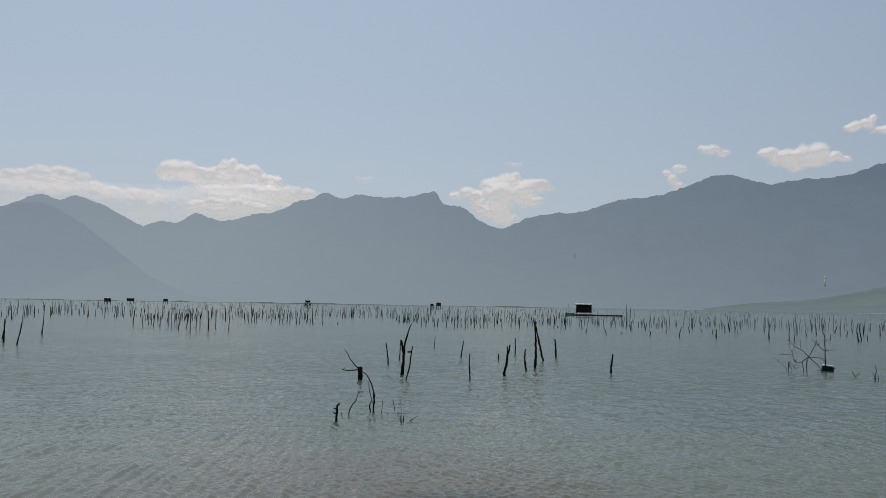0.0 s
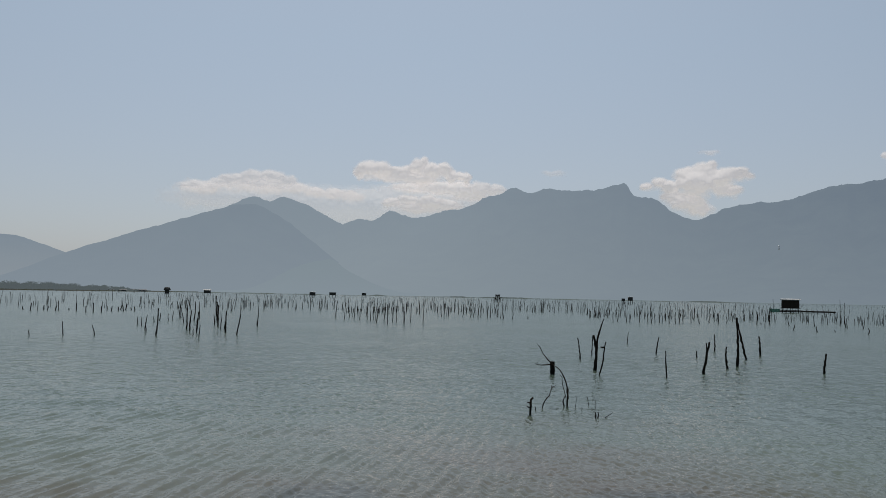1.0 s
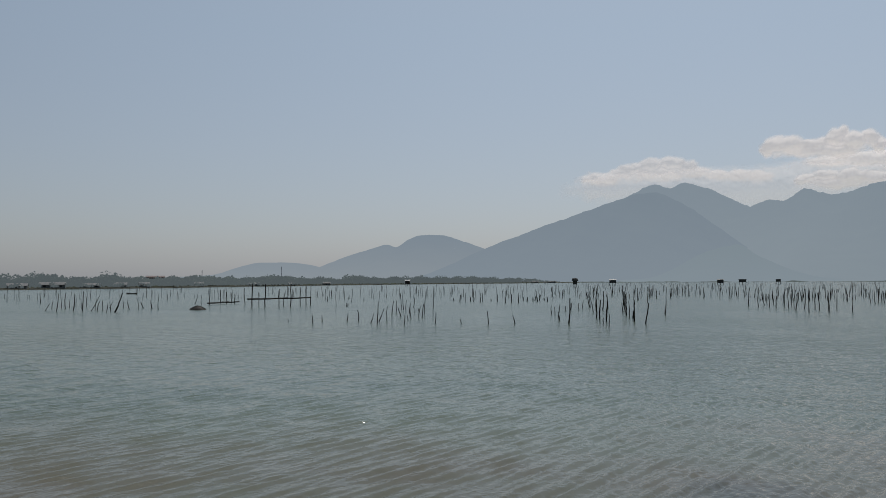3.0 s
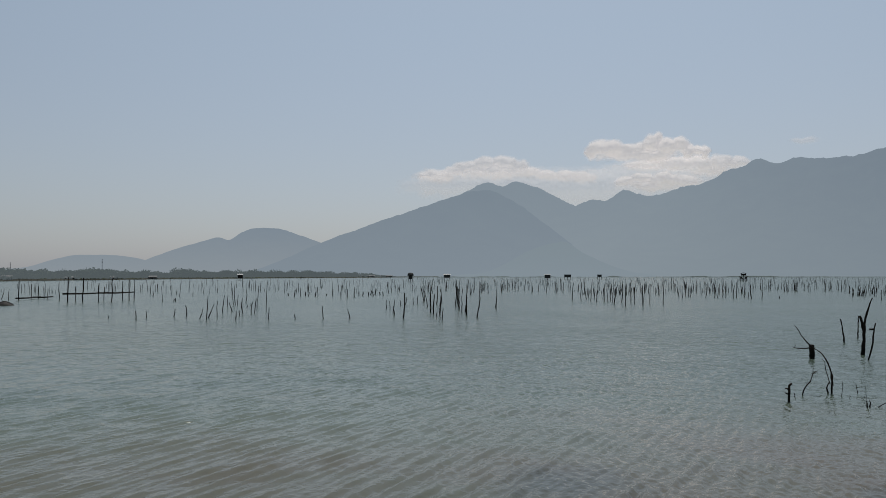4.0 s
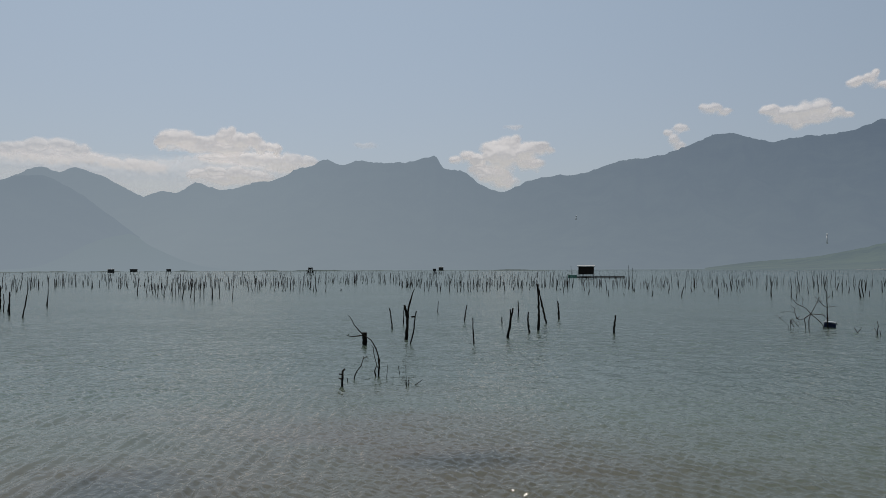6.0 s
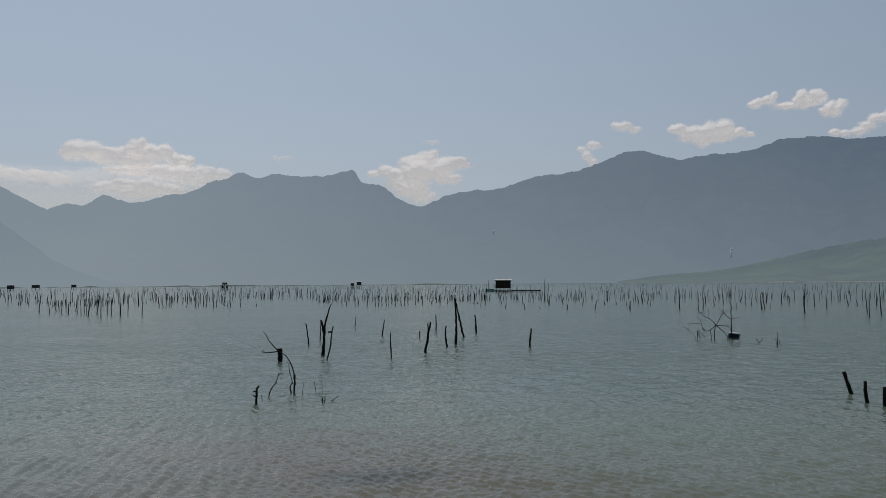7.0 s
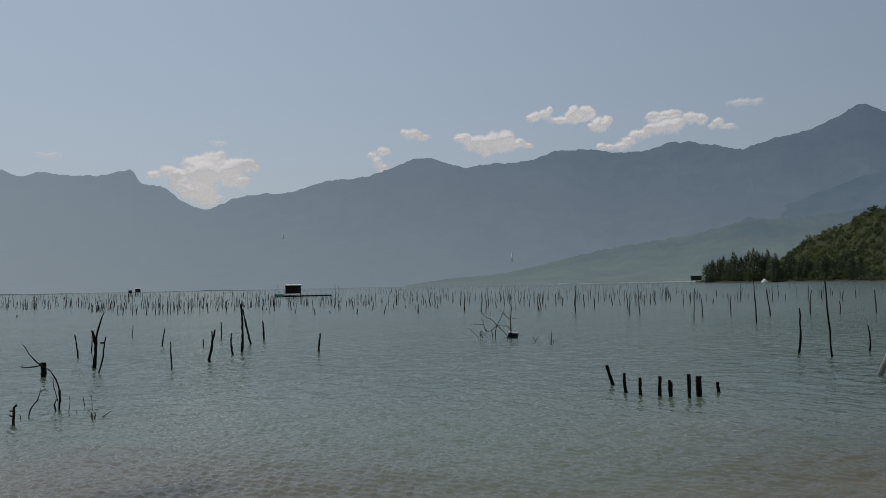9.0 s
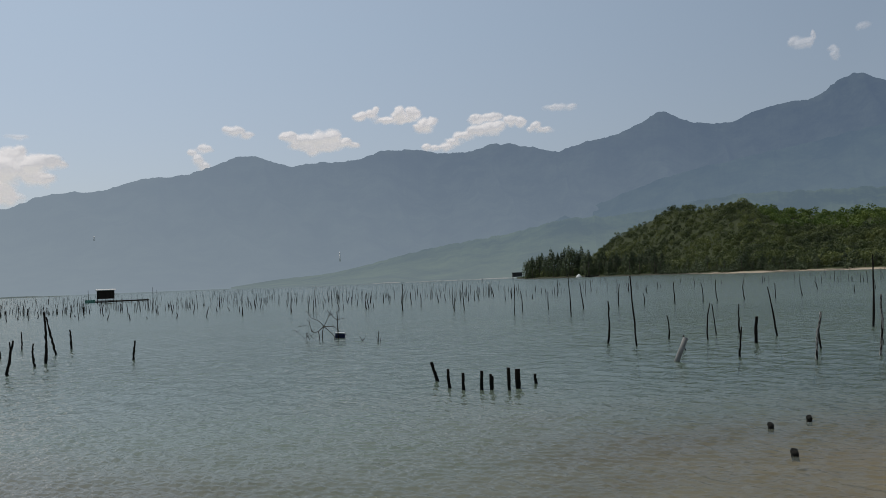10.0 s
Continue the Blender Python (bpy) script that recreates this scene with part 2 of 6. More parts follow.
def land_material():
    n = Nodes("shore_ground")
    v = n.coords("World")
    pos = n.add("ShaderNodeSeparateXYZ")
    n.link(v, pos.inputs[0])
    f, g = n.noise(v, 0.03, 5.0, 0.6), n.noise(v, 0.9, 4.0, 0.6)
    high = n.math("ADD", pos.outputs[2], n.math("MULTIPLY", n.math("SUBTRACT", f, 0.5), 1.2))
    sand = n.mix(n.span(g, 0.3, 0.7), (0.26, 0.21, 0.155), (0.37, 0.31, 0.235))
    mud = n.mix(n.span(g, 0.3, 0.7), (0.03, 0.032, 0.024), (0.065, 0.062, 0.046))
    beach = n.math("MULTIPLY", n.span(n.math("DIVIDE", pos.outputs[0], pos.outputs[1]), 1.17, 1.26), n.span(n.noise(v, 0.05, 4.0, 0.6), 0.4, 0.52, 0.25, 1.0))
    soil = n.mix(n.span(g, 0.3, 0.7), (0.02, 0.03, 0.010), (0.045, 0.052, 0.02))
    n.bsdf.inputs["Specular IOR Level"].default_value = 0.15
    return n.surface(n.mix(n.span(high, 0.42, 0.75), n.mix(beach, mud, sand), soil), 0.9, n.bump(g, 0.5, 0.2))


SHORE_Y, BED_SLOPE, LEFT_FALL, RIGHT_RISE = 3.4, 0.075, 0.6, 0.03
M_STAKE = wood_material("weathered_stake_wood", (0.006, 0.005, 0.004), (0.028, 0.022, 0.017), (0.004, 0.0035, 0.003))
M_BRANCH = wood_material("dead_branch_wood", (0.012, 0.009, 0.007), (0.05, 0.036, 0.027), (0.007, 0.006, 0.005))
M_FARSAND = plain_material("far_pale_sand", (0.17, 0.18, 0.18), (0.25, 0.255, 0.25), 0.02, 0.9)
M_PALE = peeling_material("peeling_pole_wood", (0.016, 0.014, 0.012), (0.40, 0.385, 0.36))
M_PIPE = plain_material("weathered_pipe", (0.13, 0.13, 0.122), (0.26, 0.256, 0.245), 6.0, 0.6, 0.0, 0.1)
M_PLANK = wood_material("dark_hut_boards", (0.014, 0.012, 0.010), (0.045, 0.037, 0.032), (0.01, 0.008, 0.007))
M_TIN = plain_material("weathered_roof_sheet", (0.36, 0.36, 0.35), (0.55, 0.54, 0.52), 1.5, 0.6, 0.0)
M_ROOF = plain_material("pale_roof_sheet", (0.13, 0.135, 0.135), (0.22, 0.22, 0.22), 0.5, 0.7)
M_NET = plain_material("green_net", (0.10, 0.24, 0.19), (0.16, 0.32, 0.26), 3.0, 0.9)
M_BLUE = plain_material("blue_drum_plastic", (0.006, 0.010, 0.028), (0.010, 0.018, 0.05), 5.0, 0.8, 0.0, 0.05)
M_LID = plain_material("pale_drum_top", (0.45, 0.47, 0.50), (0.62, 0.63, 0.64), 8.0, 0.6, 0.0, 0.05)
M_HULL = plain_material("tarred_hull", (0.022, 0.020, 0.019), (0.05, 0.046, 0.042), 4.0, 0.7)
M_WHITE = plain_material("white_paint", (0.66, 0.66, 0.64), (0.80, 0.80, 0.78), 1.0, 0.6, 0.0, 0.05)
M_DULL = plain_material("dull_boarding", (0.10, 0.11, 0.11), (0.15, 0.158, 0.152), 0.6, 0.9)
# hut boards with the haze of distance painted in as a lighter colour
M_FARHUT = plain_material("hazed_far_boards", (0.030, 0.032, 0.033), (0.06, 0.06, 0.058), 2.0, 0.85)
M_RED = plain_material("faded_red_wall", (0.19, 0.155, 0.15), (0.25, 0.205, 0.195), 0.4, 0.85)
# dark colour put in for the shade inside openings
M_DARK = plain_material("dark_opening", (0.015, 0.016, 0.018), (0.03, 0.03, 0.033), 2.0, 0.5)
M_STEEL = plain_material("grey_mast_steel", (0.14, 0.14, 0.15), (0.24, 0.24, 0.25), 2.0, 0.5, 0.6)
M_MUSSEL = plain_material("barnacled_stump", (0.005, 0.005, 0.004), (0.026, 0.025, 0.02), 28.0, 0.75, 0.0, 0.9, 0.03)
M_WOODS = foliage_material("hill_foliage", (0.030, 0.046, 0.021), (0.082, 0.104, 0.036), (0.142, 0.164, 0.048))
M_GROVE = foliage_material("grove_foliage", (0.056, 0.092, 0.020), (0.098, 0.150, 0.030), (0.135, 0.18, 0.038))
M_PINE = foliage_material("casuarina_foliage", (0.050, 0.068, 0.037), (0.074, 0.098, 0.050), (0.10, 0.125, 0.058))
M_TRUNK = plain_material("bark", (0.06, 0.05, 0.04), (0.13, 0.11, 0.09), 6.0, 0.9)
M_SAND, M_LAND, M_WATER, M_CLOUD = sand_material(), land_material(), water_material(), cloud_material()
AIR = dict(woods=(0.018, 0.028, 0.018), clearing=(0.095, 0.115, 0.078))
# haze before the far shore is put into the foliage as glow
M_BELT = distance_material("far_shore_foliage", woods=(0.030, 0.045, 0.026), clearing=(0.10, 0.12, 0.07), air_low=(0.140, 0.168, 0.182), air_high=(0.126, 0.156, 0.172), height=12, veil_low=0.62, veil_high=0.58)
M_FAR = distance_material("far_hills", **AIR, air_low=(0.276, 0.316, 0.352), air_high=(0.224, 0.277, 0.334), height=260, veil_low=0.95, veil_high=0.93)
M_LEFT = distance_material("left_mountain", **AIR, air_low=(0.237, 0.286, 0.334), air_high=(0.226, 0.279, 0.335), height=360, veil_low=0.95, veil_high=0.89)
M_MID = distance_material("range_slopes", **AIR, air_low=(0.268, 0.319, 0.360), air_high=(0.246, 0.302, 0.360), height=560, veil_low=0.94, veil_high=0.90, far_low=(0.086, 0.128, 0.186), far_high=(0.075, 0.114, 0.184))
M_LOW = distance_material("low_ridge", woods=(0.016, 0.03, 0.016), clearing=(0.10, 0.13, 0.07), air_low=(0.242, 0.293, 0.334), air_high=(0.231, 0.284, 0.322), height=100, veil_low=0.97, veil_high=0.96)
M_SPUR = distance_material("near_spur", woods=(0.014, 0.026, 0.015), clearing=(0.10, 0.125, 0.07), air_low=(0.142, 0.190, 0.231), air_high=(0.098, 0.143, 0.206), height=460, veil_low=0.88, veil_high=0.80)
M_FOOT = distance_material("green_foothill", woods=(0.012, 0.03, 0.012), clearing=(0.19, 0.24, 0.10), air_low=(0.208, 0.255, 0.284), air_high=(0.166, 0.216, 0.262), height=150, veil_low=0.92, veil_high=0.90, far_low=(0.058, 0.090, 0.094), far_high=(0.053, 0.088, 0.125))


# ---- mesh helpers ----
def mesh_of(name, verts, faces, material, smooth=False):
    """A mesh from arrays of corners and of equal-sized faces."""
    verts, faces = np.asarray(verts, dtype=np.float32), np.asarray(faces, dtype=np.int32)
    me = bpy.data.meshes.new(name)
    me.vertices.add(len(verts))
    me.vertices.foreach_set("co", verts.ravel())
    k = faces.shape[1]
    me.loops.add(faces.size)
    me.loops.foreach_set("vertex_index", faces.ravel())
    me.polygons.add(len(faces))
    me.polygons.foreach_set("loop_start", np.arange(0, faces.size, k, dtype=np.int32))
    me.polygons.foreach_set("use_smooth", np.full(len(faces), smooth))
    me.update(calc_edges=True)
    me.validate()
    me.materials.append(material)
    return me


def grid_faces(rows, cols):
    i = np.arange((rows - 1) * (cols - 1))
    a = i // (cols - 1) * cols + i % (cols - 1)
    return np.stack([a, a + 1, a + cols + 1, a + cols], 1)


def part(name, bm, material, parent=None, label="", m=None):
    """Links a bmesh as one mesh object under a thing or a part."""
    me = bpy.data.meshes.new(name)
    for f in bm.faces:
        f.smooth = f.smooth or False
    bm.to_mesh(me)
    bm.free()
    me.materials.append(material)
    ob = new(name, me)
    if m is not None:
        ob.matrix_basis = m
    ob.parent = parent
    return tagged(ob, label)


def box(bm, x0, x1, y0, y1, z0, z1, bevel=0.0):
    made = bmesh.ops.create_cube(bm, size=1.0, matrix=Matrix.Translation(((x0 + x1) / 2, (y0 + y1) / 2, (z0 + z1) / 2)) @ Matrix.Diagonal((x1 - x0, y1 - y0, z1 - z0, 1)))
    if bevel:
        edges = list({e for v in made["verts"] for e in v.link_edges})
        bmesh.ops.bevel(bm, geom=edges, offset=bevel, segments=1, affect="EDGES")
    return bm


def one_box(*a, bevel=0.0):
    return box(bmesh.new(), *a, bevel=bevel)


def tube(bm, points, radii, sides=6, rough=0.0, rng=random):
    """A round, tapered limb along points."""
    rings = []
    pts = [Vector(p) for p in points]
    for i, p in enumerate(pts):
        way = (pts[min(i + 1, len(pts) - 1)] - pts[max(i - 1, 0)]).normalized()
        side = way.cross(Vector((0.31, 0.95, 0.05))).normalized()
        up = side.cross(way)
        ring = []
        for k in range(sides):
            a = 2 * math.pi * k / sides
            r = radii[i] * (1 + rng.uniform(-rough, rough))
            ring.append(bm.verts.new(p + side * math.cos(a) * r + up * math.sin(a) * r))
        rings.append(ring)
    for a, b in zip(rings, rings[1:]):
        for k in range(sides):
            f = bm.faces.new((a[k], a[(k + 1) % sides], b[(k + 1) % sides], b[k]))
            f.smooth = True
    bm.faces.new(rings[0][::-1])
    bm.faces.new(rings[-1])
    return bm


def stem_points(h, lean, bend, knots, rng, sink=0.5):
    """Points of a crooked upright stick from below the water to its tip."""
    out = [Vector((0, 0, -sink))]
    for i in range(knots + 1):
        s = i / knots
        wob = 0.0 if i in (0, knots) else 1.0
        out.append(Vector((lean * s + bend * math.sin(math.pi * s) + rng.uniform(-0.02, 0.02) * wob * h, rng.uniform(-0.015, 0.015) * wob * h, h * s)))
    return out


def noise2(x, y, seed=0):
    """Smooth value noise on arrays, 0 to 1."""
    rs = np.random.RandomState(seed)
    t = rs.rand(256, 256)
    xi, yi = np.floor(x).astype(int), np.floor(y).astype(int)
    fx, fy = x - xi, y - yi
    fx, fy = fx * fx * (3 - 2 * fx), fy * fy * (3 - 2 * fy)
    g = lambda a, b: t[a % 256, b % 256]
    return (g(xi, yi) * (1 - fx) + g(xi + 1, yi) * fx) * (1 - fy) + (g(xi, yi + 1) * (1 - fx) + g(xi + 1, yi + 1) * fx) * fy


def fbm(x, y, octaves=5, seed=0, gain=0.5):
    total, amp, norm = 0.0, 1.0, 0.0
    for o in range(octaves):
        total = total + amp * noise2(x * 2 ** o + 17.3 * o, y * 2 ** o + 5.7 * o, seed + o)
        norm += amp
        amp *= gain
    return total / norm


def smooth_curve(summits, at):
    """A curve through (angle, value) pairs that rounds gently between them."""
    a, v = np.array(summits).T
    d = np.gradient(v, a)
    i = np.clip(np.searchsorted(a, at) - 1, 0, len(a) - 2)
    h = a[i + 1] - a[i]
    s = np.clip((at - a[i]) / h, 0, 1)
    sec = (v[i + 1] - v[i]) / h
    lim = lambda m: np.where(m * sec <= 0, 0, np.sign(sec) * np.minimum(np.abs(m), 3 * np.abs(sec)))
    m0, m1 = lim(d[i]), lim(d[i + 1])
    return (2 * s ** 3 - 3 * s ** 2 + 1) * v[i] + (s ** 3 - 2 * s ** 2 + s) * h * m0 + (3 * s ** 2 - 2 * s ** 3) * v[i + 1] + (s ** 3 - s ** 2) * h * m1


# ---- water, lagoon bed, bank ----
steps = np.concatenate([-np.geomspace(4900, 42, 26), np.arange(-40, 41, 0.8), np.geomspace(42, 4900, 26)])
gx, gy = np.meshgrid(steps, steps)
bed = np.clip(-(gy + LEFT_FALL * np.maximum(-gx, 0) * (gy > 0) - RIGHT_RISE * np.clip(gx, 0, 12) - SHORE_Y) * BED_SLOPE, -1.6, 0.62) + (fbm(gx * 0.4, gy * 0.4, 4, 3) - 0.5) * 0.10 * np.exp(-np.hypot(gx, gy) / 30)
bed = bed + np.clip(-gy - 6, 0, 40) * 0.05
ground = new("ground", mesh_of("ground", np.stack([gx, gy, bed], -1).reshape(-1, 3), grid_faces(len(steps), len(steps)), M_SAND, True))
tagged(ground, "tan sandy lagoon bed rising to a low sandy bank", "ground", kind="structure")

az = np.concatenate([np.arange(-88, -70, 0.6), np.arange(-70, 64, 0.13), np.arange(64, 88.5, 0.6)])
ra = np.concatenate([[3.0, 4.5], 2.2 / np.linspace(0.36, 0.024, 480), np.geomspace(96, 4900, 34)])
A, R = np.meshgrid(np.radians(az), ra)
gx, gy = R * np.sin(A), R * np.cos(A)
cell = np.gradient(ra)[:, None]
rs = np.random.RandomState(31)
wave = np.zeros_like(gx)
side = np.clip((gx + 4.0) / 7.0, 0, 1)
side = side * side * (3 - 2 * side)
shoal_calm = 1 - 0.38 * np.clip((gx - 0.5) / 3.0, 0, 1) * np.clip((12.5 - R) / 3.0, 0, 1)
bend = 2.5 * fbm(gx * 0.3, gy * 0.3, 2, 34)
for k in range(126):
    family = (0, 1, 2, 0, 1, 2, 3)[k % 7]
    way = radians((rs.normal(4, 5), rs.normal(20, 24), rs.uniform(0, 360), rs.normal(14, 30))[family])
    lam = math.exp(rs.uniform(math.log((0.12, 0.08, 0.06, 0.32)[family]), math.log((0.30, 0.24, 0.22, 1.1)[family])))
    slope = (0.041, 0.052, 0.036, 0.020)[family]
    share = (1 - 0.5 * side, 0.25 + 0.75 * side, 0.2 + 0.8 * side, np.clip((R - 6) / 14, 0, 1))[family]
    gust = 0.3 + 1.4 * fbm(gx * 0.16 + lam * 9, gy * 0.16, 2, 33)
    along = np.abs(math.cos(way) * np.sin(A) + math.sin(way) * np.cos(A))
    seen = np.clip(lam / (2.0 * cell * along + 0.002 * R) - 0.6, 0, 1)
    wave += slope * lam / (2 * np.pi) * np.sin(2 * np.pi / lam * (gx * math.cos(way) + gy * math.sin(way)) + rs.uniform(0, 6.28) + bend) * gust * seen * share * shoal_calm
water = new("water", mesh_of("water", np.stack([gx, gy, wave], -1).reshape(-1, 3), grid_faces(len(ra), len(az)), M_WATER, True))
tagged(water, "rippled grey-green lagoon water, sandy and shallow near the bank", "water", kind="structure")


# ---- mountains ----
def mountain_range(name, label, summits, dist, toe, material, seed, crag=0.06, step=0.06, spur=0.35, reach=700):
    """A ridge seen across the lagoon: summits as (bearing, elevation) in degrees, dist to the crest, toe where its slope meets the water."""
    a0, a1 = summits[0][0], summits[-1][0]
    az = np.arange(a0, a1 + step, step)
    el = smooth_curve(summits, az)
    el = el + ((fbm(az * 2.2, az * 0 + seed, 6, seed, 0.65) - 0.5) * 3 * crag) * np.clip(el / 3, 0, 1)
    crest = dist + (fbm(az * 0.09, az * 0 + 3.1, 3, seed + 9) - 0.5) * 500
    s = np.concatenate([np.linspace(0, 1, 42), [1.04, 1.12, 1.3]])
    A, S = np.meshgrid(az, s)
    C = np.broadcast_to(crest, A.shape)
    near = toe + (fbm(az * 0.25, az * 0 + 8.0, 3, seed + 4) - 0.5) * 300
    R = near + (C - near) * S
    top = np.tan(np.radians(np.broadcast_to(el, A.shape))) * C + 2.2
    rise = np.where(S <= 1, np.clip(S, 0, 1) ** 1.25, 1 - (S - 1) * 1.6)
    ridges = 1 - np.abs(2 * fbm(A * 0.30 + 1.1 * fbm(A * 0.25, S * 2.2, 3, seed + 1) + S * 0.8, S * 1.6 + A * 0.05, 3, seed + 2, 0.42) - 1)
    carve = 1 - spur * (1 - ridges ** 1.4) * np.where(S < 1, np.sin(np.pi * np.clip(S, 0, 1)) ** 0.8, 0)
    Z = top * rise * carve - np.where(S < 0.001, 2.0, 0.0)
    X, Y = R * np.sin(np.radians(A)), R * np.cos(np.radians(A))
    ob = new(name, mesh_of(name, np.stack([X, Y, Z], -1).reshape(-1, 3), grid_faces(len(s), len(az)), material, True))
    return tagged(ob, label, "mountain", kind="structure")


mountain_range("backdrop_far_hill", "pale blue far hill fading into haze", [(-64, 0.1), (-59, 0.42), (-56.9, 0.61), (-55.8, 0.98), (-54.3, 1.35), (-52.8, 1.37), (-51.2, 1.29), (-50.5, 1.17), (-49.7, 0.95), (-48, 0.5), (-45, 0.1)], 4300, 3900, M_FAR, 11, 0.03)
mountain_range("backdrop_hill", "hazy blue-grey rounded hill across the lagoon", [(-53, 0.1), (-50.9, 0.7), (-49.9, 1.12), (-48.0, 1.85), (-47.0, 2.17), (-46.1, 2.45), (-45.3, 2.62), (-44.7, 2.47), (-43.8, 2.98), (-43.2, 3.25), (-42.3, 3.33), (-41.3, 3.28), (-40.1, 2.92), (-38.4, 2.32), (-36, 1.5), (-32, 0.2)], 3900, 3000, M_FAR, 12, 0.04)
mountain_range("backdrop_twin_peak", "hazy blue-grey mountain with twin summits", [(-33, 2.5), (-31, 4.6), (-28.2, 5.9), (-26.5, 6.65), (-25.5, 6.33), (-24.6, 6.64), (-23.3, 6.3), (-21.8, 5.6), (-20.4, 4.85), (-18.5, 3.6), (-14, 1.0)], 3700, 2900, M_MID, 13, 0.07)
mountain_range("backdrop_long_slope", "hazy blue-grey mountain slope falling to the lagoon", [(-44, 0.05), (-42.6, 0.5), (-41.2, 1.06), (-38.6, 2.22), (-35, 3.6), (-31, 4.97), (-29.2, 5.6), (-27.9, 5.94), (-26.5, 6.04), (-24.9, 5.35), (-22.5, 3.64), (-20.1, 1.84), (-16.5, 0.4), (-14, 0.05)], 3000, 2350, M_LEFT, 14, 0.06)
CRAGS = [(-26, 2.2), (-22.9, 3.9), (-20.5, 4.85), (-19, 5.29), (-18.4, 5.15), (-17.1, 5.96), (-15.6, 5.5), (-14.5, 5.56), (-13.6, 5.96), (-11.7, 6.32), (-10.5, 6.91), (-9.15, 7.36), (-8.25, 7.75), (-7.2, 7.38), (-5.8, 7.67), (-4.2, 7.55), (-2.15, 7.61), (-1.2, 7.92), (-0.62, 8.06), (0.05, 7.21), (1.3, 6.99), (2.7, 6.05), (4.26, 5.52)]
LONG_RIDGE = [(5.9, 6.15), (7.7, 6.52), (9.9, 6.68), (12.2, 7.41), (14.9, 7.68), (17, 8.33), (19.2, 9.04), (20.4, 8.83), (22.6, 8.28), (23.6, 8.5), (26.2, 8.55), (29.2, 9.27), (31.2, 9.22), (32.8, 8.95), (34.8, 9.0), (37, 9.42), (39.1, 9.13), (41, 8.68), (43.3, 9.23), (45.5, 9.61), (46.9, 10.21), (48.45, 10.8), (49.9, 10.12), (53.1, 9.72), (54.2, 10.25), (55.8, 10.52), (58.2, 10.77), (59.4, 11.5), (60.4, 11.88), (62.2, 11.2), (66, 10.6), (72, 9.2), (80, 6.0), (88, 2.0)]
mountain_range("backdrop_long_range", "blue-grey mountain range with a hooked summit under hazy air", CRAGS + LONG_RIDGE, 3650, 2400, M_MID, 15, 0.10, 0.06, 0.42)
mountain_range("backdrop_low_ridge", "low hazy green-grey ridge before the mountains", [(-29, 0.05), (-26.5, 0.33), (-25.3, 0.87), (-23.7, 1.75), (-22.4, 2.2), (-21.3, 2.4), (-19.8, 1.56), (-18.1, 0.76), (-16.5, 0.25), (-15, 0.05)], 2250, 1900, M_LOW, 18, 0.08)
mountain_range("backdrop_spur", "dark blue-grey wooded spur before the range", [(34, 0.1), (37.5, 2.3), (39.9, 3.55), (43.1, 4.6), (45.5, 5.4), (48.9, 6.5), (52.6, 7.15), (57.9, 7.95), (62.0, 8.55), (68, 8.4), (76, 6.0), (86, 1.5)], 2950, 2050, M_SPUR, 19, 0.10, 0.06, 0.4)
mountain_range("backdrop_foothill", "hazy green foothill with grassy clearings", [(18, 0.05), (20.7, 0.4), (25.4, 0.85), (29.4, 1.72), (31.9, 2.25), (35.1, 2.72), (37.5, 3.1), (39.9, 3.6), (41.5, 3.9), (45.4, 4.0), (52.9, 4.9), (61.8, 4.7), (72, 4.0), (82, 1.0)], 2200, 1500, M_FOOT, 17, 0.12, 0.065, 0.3)


